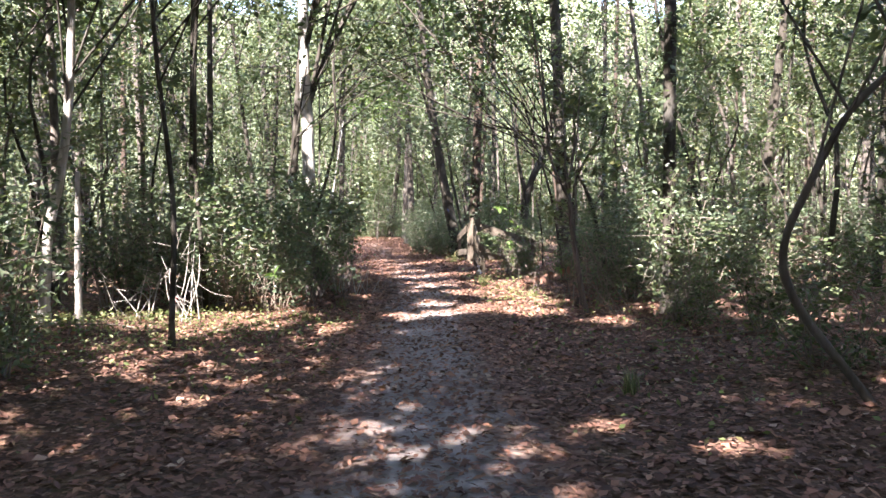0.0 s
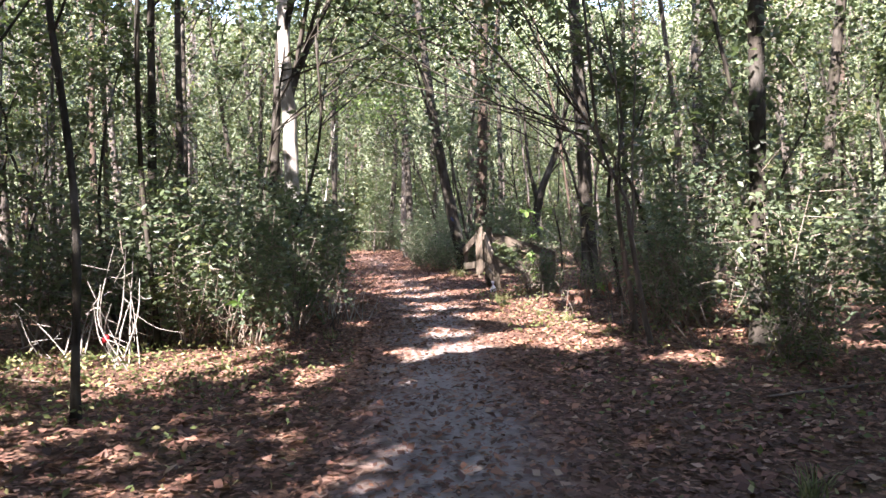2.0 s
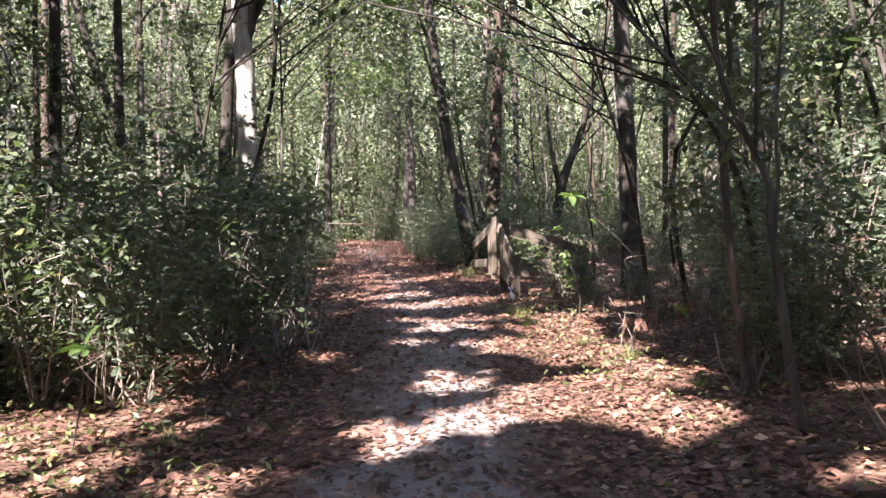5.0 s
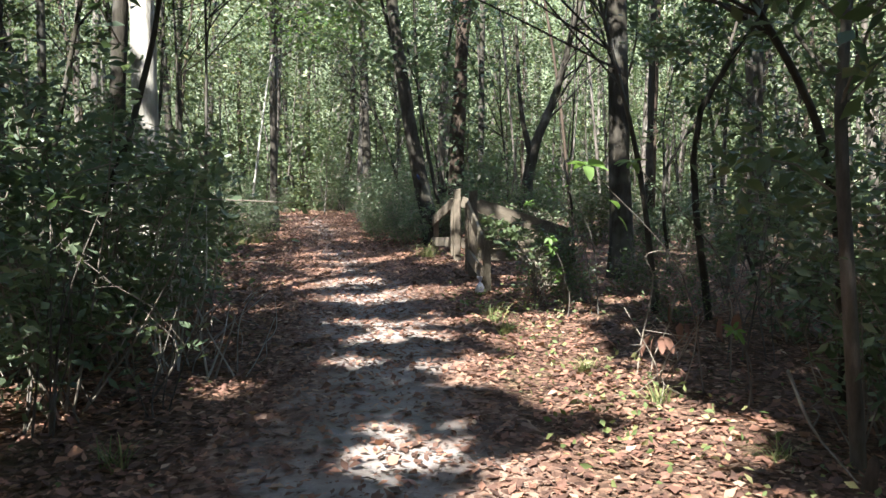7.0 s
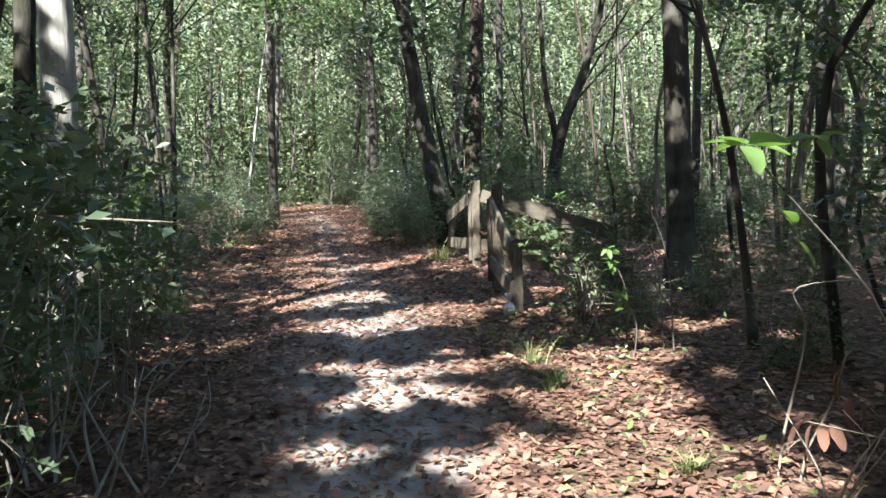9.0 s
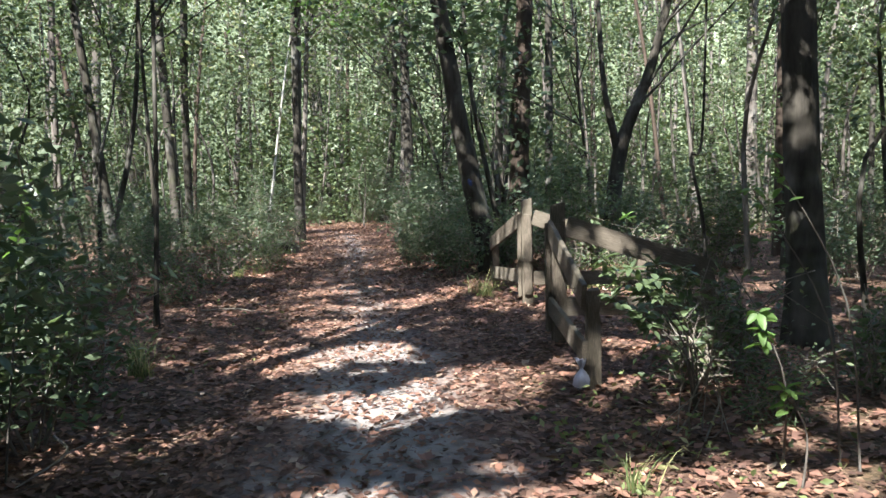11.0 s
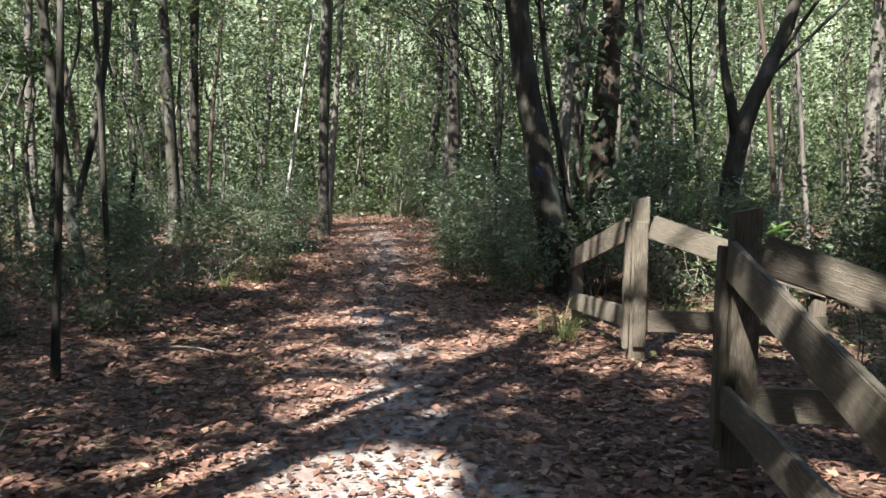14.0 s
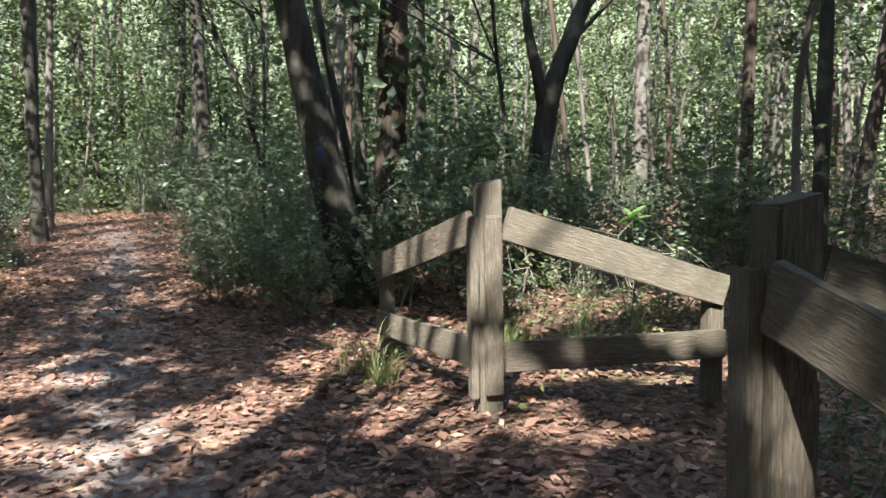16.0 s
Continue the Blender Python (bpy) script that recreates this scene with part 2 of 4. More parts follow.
def build_ground():
    def axis(fine_a, fine_b, step, far):
        mid = np.arange(fine_a, fine_b + step, step)
        out = [3, 8, 20, 60, 200, 700, 2500]
        return np.concatenate([[fine_a - o for o in reversed(out)], mid, [mid[-1] + o for o in out]])

    xs, ys = axis(-14, 14, 0.2, 0), axis(-4, 46, 0.2, 0)
    X, Y = np.meshgrid(xs, ys, indexing="ij")
    rng = np.random.default_rng(3)
    near = (np.abs(X) < 15) & (Y > -5) & (Y < 47)
    Z = ground_z(X, Y) + near * rng.normal(0, 0.006, X.shape)
    v = np.stack([X, Y, Z], -1).reshape(-1, 3)
    i, j = np.meshgrid(np.arange(len(xs) - 1), np.arange(len(ys) - 1), indexing="ij")
    n = len(ys)
    f = np.stack([i * n + j, (i + 1) * n + j, (i + 1) * n + j + 1, i * n + j + 1], -1).reshape(-1, 4)
    ob = new("ground", smooth(mesh("ground", v, f, GROUND)))
    tagged(ob, "forest floor covered with brown leaf litter and soil", "ground", kind="structure")
    ys = np.arange(-6, 46, 0.15)
    us = np.linspace(-1, 1, 17)
    Yt, U = np.meshgrid(ys, us, indexing="ij")
    half = np.interp(Yt, [0, 12, 18, 30, 45], [0.95, 1.0, 1.1, 1.1, 1.1])
    Xt = trail_x(Yt) + U * half + 0.08 * np.sin(1.7 * Yt + 2 * np.sign(U)) * np.abs(U)
    Zt = ground_z(Xt, Yt) + 0.026 - 0.06 * np.clip(np.abs(U) - 0.7, 0, 1)
    Zt = np.where(np.abs(U) > 0.95, Zt - 0.04, Zt)
    n = len(us)
    i, j = np.meshgrid(np.arange(len(ys) - 1), np.arange(n - 1), indexing="ij")
    f = np.stack([i * n + j, i * n + j + 1, (i + 1) * n + j + 1, (i + 1) * n + j], -1).reshape(-1, 4)
    me = smooth(mesh("trail", np.stack([Xt, Yt, Zt], -1), f[:, ::-1], TRAIL))
    at = me.attributes.new("edge", "FLOAT", "POINT")
    at.data.foreach_set("value", (np.abs(U) + 0.3 * np.clip((Yt - 18.5) / 2, 0, 1)).astype(np.float32).ravel())
    tagged(new("trail", me), "trodden grey sandy footpath strewn with dead leaves", "path", kind="structure")


build_ground()

# Ground sun patches (centre x, y, half sizes), placed by cutting crown leaves away.
TRAIL_SUN_PATCHES = [
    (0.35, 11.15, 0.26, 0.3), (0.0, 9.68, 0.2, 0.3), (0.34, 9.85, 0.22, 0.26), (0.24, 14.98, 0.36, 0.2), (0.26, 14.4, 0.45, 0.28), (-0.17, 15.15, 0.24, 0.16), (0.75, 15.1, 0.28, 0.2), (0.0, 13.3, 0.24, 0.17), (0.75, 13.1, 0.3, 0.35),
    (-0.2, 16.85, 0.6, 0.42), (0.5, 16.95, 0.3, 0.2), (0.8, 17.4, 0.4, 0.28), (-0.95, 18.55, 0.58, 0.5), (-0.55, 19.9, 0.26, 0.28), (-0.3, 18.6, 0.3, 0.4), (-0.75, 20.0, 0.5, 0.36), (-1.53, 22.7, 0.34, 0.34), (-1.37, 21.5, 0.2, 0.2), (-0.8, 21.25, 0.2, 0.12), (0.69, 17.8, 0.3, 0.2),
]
SIDE_SUN_PATCHES = [
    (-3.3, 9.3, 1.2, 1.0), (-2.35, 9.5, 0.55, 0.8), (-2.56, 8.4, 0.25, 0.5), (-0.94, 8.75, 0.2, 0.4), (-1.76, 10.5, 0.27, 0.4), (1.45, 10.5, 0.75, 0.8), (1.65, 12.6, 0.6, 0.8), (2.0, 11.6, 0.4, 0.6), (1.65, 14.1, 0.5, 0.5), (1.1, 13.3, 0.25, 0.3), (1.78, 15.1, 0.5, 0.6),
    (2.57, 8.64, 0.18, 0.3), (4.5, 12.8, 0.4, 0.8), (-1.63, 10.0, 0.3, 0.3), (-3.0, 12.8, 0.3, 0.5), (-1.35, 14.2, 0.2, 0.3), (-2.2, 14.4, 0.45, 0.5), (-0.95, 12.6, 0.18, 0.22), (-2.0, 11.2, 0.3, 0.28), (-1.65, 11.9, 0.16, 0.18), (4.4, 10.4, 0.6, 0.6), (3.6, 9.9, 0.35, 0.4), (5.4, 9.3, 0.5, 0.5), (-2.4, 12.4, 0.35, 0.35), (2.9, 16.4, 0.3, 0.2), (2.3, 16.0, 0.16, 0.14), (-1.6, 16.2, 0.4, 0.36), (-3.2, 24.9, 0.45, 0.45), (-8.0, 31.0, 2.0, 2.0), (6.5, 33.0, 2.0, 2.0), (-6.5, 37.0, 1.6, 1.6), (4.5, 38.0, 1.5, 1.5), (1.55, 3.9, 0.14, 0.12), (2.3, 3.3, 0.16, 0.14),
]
FENCE_SUN_PATCHES = [
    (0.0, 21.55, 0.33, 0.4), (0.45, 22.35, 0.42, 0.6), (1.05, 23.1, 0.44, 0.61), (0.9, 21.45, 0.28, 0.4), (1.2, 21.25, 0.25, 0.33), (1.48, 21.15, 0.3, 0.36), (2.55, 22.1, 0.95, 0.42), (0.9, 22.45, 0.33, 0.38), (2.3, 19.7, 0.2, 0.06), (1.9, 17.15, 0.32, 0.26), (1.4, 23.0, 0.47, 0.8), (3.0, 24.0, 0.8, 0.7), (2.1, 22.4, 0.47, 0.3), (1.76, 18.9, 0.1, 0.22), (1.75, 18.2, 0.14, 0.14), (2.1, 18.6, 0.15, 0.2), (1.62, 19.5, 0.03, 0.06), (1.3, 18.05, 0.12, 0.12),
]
SUN_PATCHES = np.array(TRAIL_SUN_PATCHES + SIDE_SUN_PATCHES + FENCE_SUN_PATCHES)
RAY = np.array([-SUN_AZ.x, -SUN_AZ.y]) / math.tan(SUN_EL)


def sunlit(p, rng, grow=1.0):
    """Which points to cut away so sun reaches a chosen patch or random dapple."""
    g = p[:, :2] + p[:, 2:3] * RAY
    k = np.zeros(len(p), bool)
    for x, y, a, b in SUN_PATCHES:
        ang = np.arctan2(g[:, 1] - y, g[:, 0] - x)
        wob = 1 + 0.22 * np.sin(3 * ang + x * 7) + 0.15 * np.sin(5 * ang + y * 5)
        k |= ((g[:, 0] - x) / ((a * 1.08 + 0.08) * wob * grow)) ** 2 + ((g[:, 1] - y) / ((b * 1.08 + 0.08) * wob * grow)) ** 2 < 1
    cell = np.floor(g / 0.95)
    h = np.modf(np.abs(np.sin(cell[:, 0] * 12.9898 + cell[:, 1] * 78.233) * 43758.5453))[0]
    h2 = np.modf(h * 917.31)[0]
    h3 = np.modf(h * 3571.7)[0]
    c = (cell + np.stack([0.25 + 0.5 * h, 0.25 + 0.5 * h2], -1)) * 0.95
    # No random dapples are cut here, so the canopy keeps these areas dark.
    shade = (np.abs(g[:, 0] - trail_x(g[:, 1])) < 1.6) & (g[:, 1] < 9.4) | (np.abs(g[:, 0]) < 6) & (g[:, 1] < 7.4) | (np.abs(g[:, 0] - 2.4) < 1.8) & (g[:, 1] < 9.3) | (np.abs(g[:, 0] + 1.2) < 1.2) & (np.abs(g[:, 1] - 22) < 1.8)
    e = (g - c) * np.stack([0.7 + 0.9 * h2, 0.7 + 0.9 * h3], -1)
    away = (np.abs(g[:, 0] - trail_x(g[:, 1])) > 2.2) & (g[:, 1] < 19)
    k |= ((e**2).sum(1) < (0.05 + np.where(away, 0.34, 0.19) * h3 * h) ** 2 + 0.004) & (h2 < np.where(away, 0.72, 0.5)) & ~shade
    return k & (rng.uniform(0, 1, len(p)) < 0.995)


# ---- trees ----
def crown_points(rng, n, x, y, z0, z1, r):
    """Clumped points of a crown, uneven in outline and with gaps."""
    k = max(5, n // 45)
    a = rng.uniform(0, 2 * np.pi, k)
    q = r * np.sqrt(rng.uniform(0, 1, k))
    c = np.stack([x + q * np.cos(a), y + q * np.sin(a), rng.uniform(z0, z1, k)], -1)
    pick = rng.integers(0, k, n)
    return c[pick] + rng.normal(0, 1, (n, 3)) * np.array([0.5, 0.5, 0.3]) * rng.uniform(0.6, 1.3, (k, 1))[pick], c


def tree(name, label, line, r0, r1, bark=None, crown=None, leaf=0.2, limbs=(), seed=0, leaf_mat=None, category="tree", group=""):
    """A tree on the ground: a trunk along line, limbs, twigs to the clumps of its crown, and the crown's leaves."""
    rng = np.random.default_rng(seed + 1000)
    x, y = line[0][0], line[0][1]
    root = new(name)
    base = on_ground(x, y)
    root.location = (x, y, base)
    tagged(root, label, category, group)
    off = np.array([x, y, base])
    bark = bark or BARK_DARK
    n = max(6, int(len(line) * 5))
    p = resample(line, n)
    p[:, :2] += np.cumsum(rng.normal(0, r0 * 0.06, (n, 2)), 0) * np.linspace(0, 1, n)[:, None]
    r = np.linspace(r0, r1, n)
    r[0] *= 1.45
    r[1] *= 1.08
    p[0, 2] = base - 0.08
    v, f = tube(p - off, r, 10 if r0 > 0.05 else 6, 0.05, rng)
    part("trunk", smooth(mesh("trunk", v, f, bark)), root)
    for pts, ra, rb in limbs:
        v, f = tube(resample(pts, 12) - off, np.linspace(ra, rb, 12), 8, 0.05, rng)
        part("limb", smooth(mesh("limb", v, f, bark)), root)
    if crown:
        cn, z0, z1, cr = crown
        cn = int(cn * 1.6)
        top = p[-1]
        side = np.sign(trail_x(top[1]) - top[0])
        # Crowns near the trail are pushed over it and enlarged to shade it.
        over = 1.6 * (abs(trail_x(top[1]) - top[0]) < 5.5)
        pts, clumps = crown_points(rng, int(cn * (1 + 0.45 * over)), top[0] + side * over, top[1], z0 + over, z1 + over, cr + 0.6 * over)
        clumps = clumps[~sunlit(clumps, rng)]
        bits = []
        for c in clumps[:9]:
            s = p[min(n - 1, int(n * rng.uniform(0.55, 0.98)))]
            mid = (s + c) / 2 + rng.normal(0, 0.15, 3)
            bits.append(tube(resample([s, mid, c], 6) - off, np.linspace(max(r1 * 0.5, 0.012), 0.006, 6), 4 if seed < 100 else 3))
        if seed < 100:
            for v, f in bits:
                part("branch", mesh("branch", v, f, BARK_DARK if bark is BARK_PALE else bark), root)
        elif bits:
            v, f = join(bits)
            tagged(part("branchwork", mesh("branchwork", v, f, bark), root), kind="stuff")
        # Crown leaves in the rays of the chosen sun patches are removed.
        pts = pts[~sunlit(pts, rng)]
        if len(pts):
            # High leaves, mostly out of view, are enlarged to shade the ground.
            v, f = leaves(rng, pts - off, np.where((pts[:, 2] > 8.2) & (pts[:, 1] < 19), max(leaf, 0.34), leaf), 0.55, 0.2)
            part("crown", mesh("crown", v, f, leaf_mat or LEAF_CANOPY), root)
    return root


def straight(x, y, top, dx=0.0, dy=0.0, bow=0.0):
    z = on_ground(x, y)
    return [(x, y, z), (x + dx * 0.3 + bow, y + dy * 0.3, z + top * 0.33), (x + dx * 0.65 + bow, y + dy * 0.65, z + top * 0.66), (x + dx, y + dy, z + top)]


# The trees that stand out along the walk.
red_tree = tree("tree", "tall straight tree with reddish-brown bark behind the fence", [(1.53, 26.3, 0), (1.58, 26.3, 1.5), (1.64, 26.3, 3.0), (1.7, 26.3, 4.5), (1.85, 26.3, 8), (1.95, 26.3, 11)], 0.2, 0.11, BARK_RED, (900, 6, 11, 2.6), 0.16, seed=1)
lean_tree = tree("tree", "leaning dark-barked tree with a blue paint blaze beside the trail", [(1.02, 25.0, 0), (0.75, 25.0, 1.2), (0.54, 25.0, 2.35), (0.32, 25.0, 3.9), (-0.05, 25.0, 7), (-0.3, 25.0, 10.5)], 0.2, 0.09, BARK_DARK, (900, 5.5, 10.5, 2.4), 0.16, seed=2)
tree("tree", "slender tree growing close behind a leaning trunk", [(1.3, 25.5, 0), (1.0, 25.5, 1.5), (0.75, 25.6, 3), (0.62, 25.8, 5), (0.6, 26.0, 9)], 0.05, 0.03, BARK_DARK, (300, 5, 9, 1.5), 0.14, seed=3)
tree("forked_tree", "dark forked tree with pale patches at its fork", [(3.18, 26.0, 0), (3.22, 26.0, 1.0), (3.36, 26.0, 2.05), (3.66, 26.0, 2.9), (3.98, 26.0, 3.75), (4.7, 26.0, 6.5)], 0.17, 0.06, BARK_DARK, (600, 4.5, 8, 2.0), 0.15,
     [([(3.34, 26.0, 1.95), (3.2, 25.95, 2.5), (3.06, 25.9, 3.2), (2.95, 25.9, 5)], 0.08, 0.035)], seed=4)
tree("tree", "stout dark tree on the forest floor beside the fence", straight(3.56, 18.7, 11, -0.3, 0.3), 0.17, 0.1, BARK_DARK, (900, 6, 11, 2.4), 0.16, seed=5)
tree("tree", "pale leaning dead sapling deep in the woods", [(-4.3, 31.0, 0), (-4.04, 31.0, 1.8), (-3.74, 31.0, 3.8), (-3.5, 31.0, 5.2)], 0.045, 0.015, BARK_PALE, (60, 4.4, 5.4, 0.7), 0.14, seed=61)
tree("tree", "grey sunlit trunk deep in the woods", straight(-4.05, 33.6, 9, 0.3, 0, 0.05), 0.09, 0.05, BARK_GREY, (500, 6, 9, 2), 0.18, seed=62)
tree("tree", "grey sunlit trunk deep in the woods", straight(-4.5, 36.4, 9, 0.5, 0, 0.05), 0.1, 0.05, BARK_GREY, (500, 6, 9, 2), 0.18, seed=63)
# Three added trees: their crowns are placed to shade the trail.
tree("tree", "slim dark tree added in the thicket to shade the trail", straight(-4.64, 14.92, 9, 0.2, 0, 0.05), 0.09, 0.04, BARK_DARK, (1100, 5.2, 9, 2.0), 0.2, seed=65)
tree("tree", "slim dark tree added in the thicket to shade the trail", straight(-5.42, 18.79, 10, 0.2, 0, 0.05), 0.1, 0.04, BARK_DARK, (1100, 5.5, 10, 2.2), 0.2, seed=66)
tree("tree", "slim dark tree added in the thicket to shade the trail", straight(-6.6, 22.8, 10, 0.2, 0, 0.05), 0.1, 0.04, BARK_DARK, (1100, 5.5, 10, 2.4), 0.2, seed=67)
tree("tree", "slim upright tree at the bend of the trail", straight(-3.95, 33.4, 11, 0.1), 0.13, 0.07, BARK_DARK, (700, 5, 11, 2), 0.18, seed=6)
tree("tree", "grey-brown trunk at the end of the trail", straight(-1.0, 35.5, 12, -0.35, 0, 0.05), 0.16, 0.09, BARK_DARK, (800, 6, 12, 2.4), 0.18, seed=7)
tree("tree", "slim dark tree among shrubs", straight(-6.3, 30.6, 11, -0.5), 0.12, 0.07, BARK_DARK, (700, 5, 11, 2), 0.18, seed=8)
tree("tree", "dark tree leaning away over the shrubs", [(-5.9, 23.8, 0), (-6.6, 23.8, 1.6), (-7.3, 23.8, 3.2), (-8.2, 23.8, 6), (-8.6, 23.8, 9)], 0.17, 0.08, BARK_DARK, (700, 5, 9, 2), 0.18, seed=9)
tree("forked_tree", "dark forked tree among the shrubs", straight(-5.6, 25.6, 8, -0.9, 0, -0.05), 0.09, 0.05, BARK_DARK, (500, 5, 9, 2), 0.18,
     [([(-5.65, 25.6, 0.9), (-5.3, 25.6, 2.2), (-5.1, 25.6, 3.6), (-5.0, 25.7, 6)], 0.055, 0.03)], seed=10)
tree("tree", "slender dark young tree beside the trail", straight(-2.95, 20.4, 6, 0.15, 0, 0.05), 0.032, 0.018, BARK_DARK, (200, 3.5, 6, 1.2), 0.11, seed=11, leaf_mat=LEAF_MID)
tree("tree", "slender dark young tree among shrubs", straight(-3.95, 23.2, 6, -0.2), 0.035, 0.02, BARK_DARK, (200, 3.5, 6, 1.2), 0.11, seed=12, leaf_mat=LEAF_MID)
tree("tree", "slender dark young tree by a sunlit clearing", [(-2.3, 7.0, 0), (-2.26, 7.05, 1.55), (-2.42, 7.1, 3.26), (-2.5, 7.1, 6)], 0.036, 0.02, BARK_DARK, (330, 2.2, 5, 1.4), 0.1, seed=13, leaf_mat=LEAF_MID)
tree("crooked_tree", "crooked dark sapling bowing towards the ground", [(3.62, 4.3, -0.1), (3.4, 4.3, 0.19), (3.04, 4.3, 0.67), (2.94, 4.3, 1.07), (3.15, 4.3, 1.58), (3.38, 4.3, 2.0), (3.72, 4.3, 2.34), (4.3, 4.35, 2.9)], 0.034, 0.022, BARK_GREY, (120, 2.6, 4, 1.0), 0.09, seed=14, leaf_mat=LEAF_MID)
tree("tree", "slim pale-barked tree standing in a sunlit clearing", [(-4.82, 9.35, 0), (-4.73, 9.35, 1.1), (-4.47, 9.35, 2.3), (-4.34, 9.35, 3.94), (-4.3, 9.4, 8)], 0.075, 0.04, BARK_PALE, (500, 5.5, 8.5, 1.8), 0.16, seed=15)
tree("tree", "pale thin broken-off trunk standing in a sunlit clearing", [(-4.15, 8.92, 0), (-4.14, 8.92, 1.0), (-4.12, 8.92, 1.95)], 0.05, 0.035, BARK_PALE, seed=16)
# Pale bark along the whole trunk stands in for sunlight on part of it.
tree("tree", "pale sunlit trunk rising behind dark shrubs", [(-2.33, 15.8, 0), (-2.34, 15.8, 1.1), (-2.32, 15.8, 3.1), (-2.36, 15.8, 4.7), (-2.4, 15.9, 10)], 0.16, 0.1, BARK_PALE, (700, 6, 10, 2), 0.16, seed=17)
tree("tree", "dark trunk leaning beside a pale one", straight(-2.86, 16.02, 8, 0.6), 0.1, 0.05, BARK_DARK, (500, 5.5, 8, 1.8), 0.16, seed=18)
tree("tree", "thin dark sapling arching beside the trail", [(-2.05, 13.4, 0), (-1.99, 13.4, 0.9), (-1.66, 13.4, 1.84), (-1.43, 13.4, 2.85), (-1.46, 13.4, 4.2)], 0.035, 0.016, BARK_DARK, (120, 2.6, 4.4, 0.7), 0.08, seed=19, leaf_mat=LEAF_MID)
tree("tree", "pale crooked sapling beside the trail", [(2.5, 9.62, 0), (2.43, 9.6, 0.32), (2.37, 9.6, 0.76), (2.31, 9.6, 1.18), (2.29, 9.6, 1.47), (2.06, 9.6, 1.98), (1.98, 9.6, 2.45), (1.9, 9.6, 3.6)], 0.03, 0.014, BARK_GREY, (120, 3, 4, 0.8), 0.08,
     [([(2.33, 9.6, 1.1), (2.36, 9.62, 1.5), (2.35, 9.62, 1.82), (2.42, 9.62, 3.0)], 0.016, 0.008)], seed=20, leaf_mat=LEAF_MID)
vine_tree = tree("tree", "dark trunk wrapped in leafy vines", straight(3.56, 9.41, 9, 0.1), 0.09, 0.06, BARK_DARK, (500, 5, 9, 1.8), 0.15, seed=21)
tree("tree", "pale sunlit trunk among shrubs", straight(8.3, 33.5, 10, 0.2), 0.19, 0.1, BARK_GREY, (600, 6, 10, 2), 0.16, seed=22)
tree("tree", "thin dark sapling beyond the fence", [(3.22, 20.5, 0), (3.18, 20.5, 0.94), (3.05, 20.5, 1.68), (3.17, 20.5, 1.97), (3.27, 20.6, 4.6)], 0.022, 0.012, BARK_DARK, None, 0.1, seed=36, leaf_mat=LEAF_MID)
tree("tree", "slim dark tree beyond the fence", straight(5.6, 24.2, 10, 0.1), 0.08, 0.05, BARK_DARK, (500, 5, 10, 2), 0.16, seed=23)
tree("tree", "dark trunk behind the forked tree", straight(2.35, 28.5, 10, 0.1), 0.09, 0.06, BARK_DARK, (500, 6, 10, 2), 0.16, seed=24)
tree("tree", "slender tree with a bright green leafy branch over the trail", [(0.35, 28.2, 0), (0.1, 28.1, 1.6), (-0.35, 28.0, 3.0), (-0.95, 28.0, 3.8)], 0.045, 0.015, BARK_DARK, (170, 3.4, 4.0, 0.6), 0.13, seed=30, leaf_mat=LEAF_BRIGHT)
tree("tree", "leafy young tree hanging over the trail edge", [(3.33, 12.25, 0), (3.0, 12.0, 1.5), (2.46, 11.87, 2.4), (1.92, 11.74, 3.0)], 0.035, 0.012, BARK_DARK, (260, 1.9, 3.2, 1.0), 0.13, seed=31, leaf_mat=LEAF_MID)
tree("tree", "leafy young tree hanging over the trail edge", [(3.03, 15.36, 0), (2.82, 15.36, 1.5), (2.51, 15.25, 2.6), (2.2, 15.14, 3.6)], 0.035, 0.012, BARK_DARK, (280, 2.2, 3.8, 1.0), 0.12, seed=32, leaf_mat=LEAF_BRIGHT)
tree("tree", "leafy young tree among dark shrubs", [(-2.77, 14.04, 0), (-2.56, 14.04, 1.5), (-2.24, 14.04, 3.0), (-2.03, 14.04, 4.2)], 0.035, 0.012, BARK_DARK, (300, 2.0, 4.2, 1.1), 0.11, seed=33, leaf_mat=LEAF_MID)
tree("tree", "young evergreen tree with large dark glossy leaves behind the fence", [(2.75, 25.4, 0), (2.7, 25.4, 1.4), (2.55, 25.4, 2.8), (2.5, 25.4, 4.4)], 0.03, 0.014, BARK_DARK, (420, 1.3, 4.2, 0.85), 0.17, seed=34, leaf_mat=LEAF_DARK)
tree("tree", "young tree with large green leaves beside the leaning trunk", [(0.1, 26.8, 0), (0.15, 26.8, 1.4), (0.2, 26.7, 2.8), (0.1, 26.6, 4.2)], 0.022, 0.01, BARK_DARK, (220, 2.4, 4.3, 0.6), 0.16, seed=35, leaf_mat=LEAF_MID)


def ivy(root, x, y, z0, z1, rad, n, leaf, seed):
    """Climbing leaves round a trunk."""
    rng = np.random.default_rng(seed)
    z = rng.uniform(z0, z1, n)
    a = rng.uniform(0, 2 * np.pi, n)
    q = rad * (0.7 + 0.7 * rng.uniform(0, 1, n) * (1 + 0.5 * np.sin(3 * z + a)))
    p = np.stack([x + q * np.cos(a), y + q * np.sin(a), z], -1) - np.array(root.location)
    v, f = leaves(rng, p, leaf, 0.6, 0.5, 0.3)
    part("ivy", mesh("ivy", v, f, LEAF_DARK), root, "dark green climbing leaves")


ivy(red_tree, 1.62, 26.2, 0.2, 3.6, 0.42, 420, 0.15, 2)
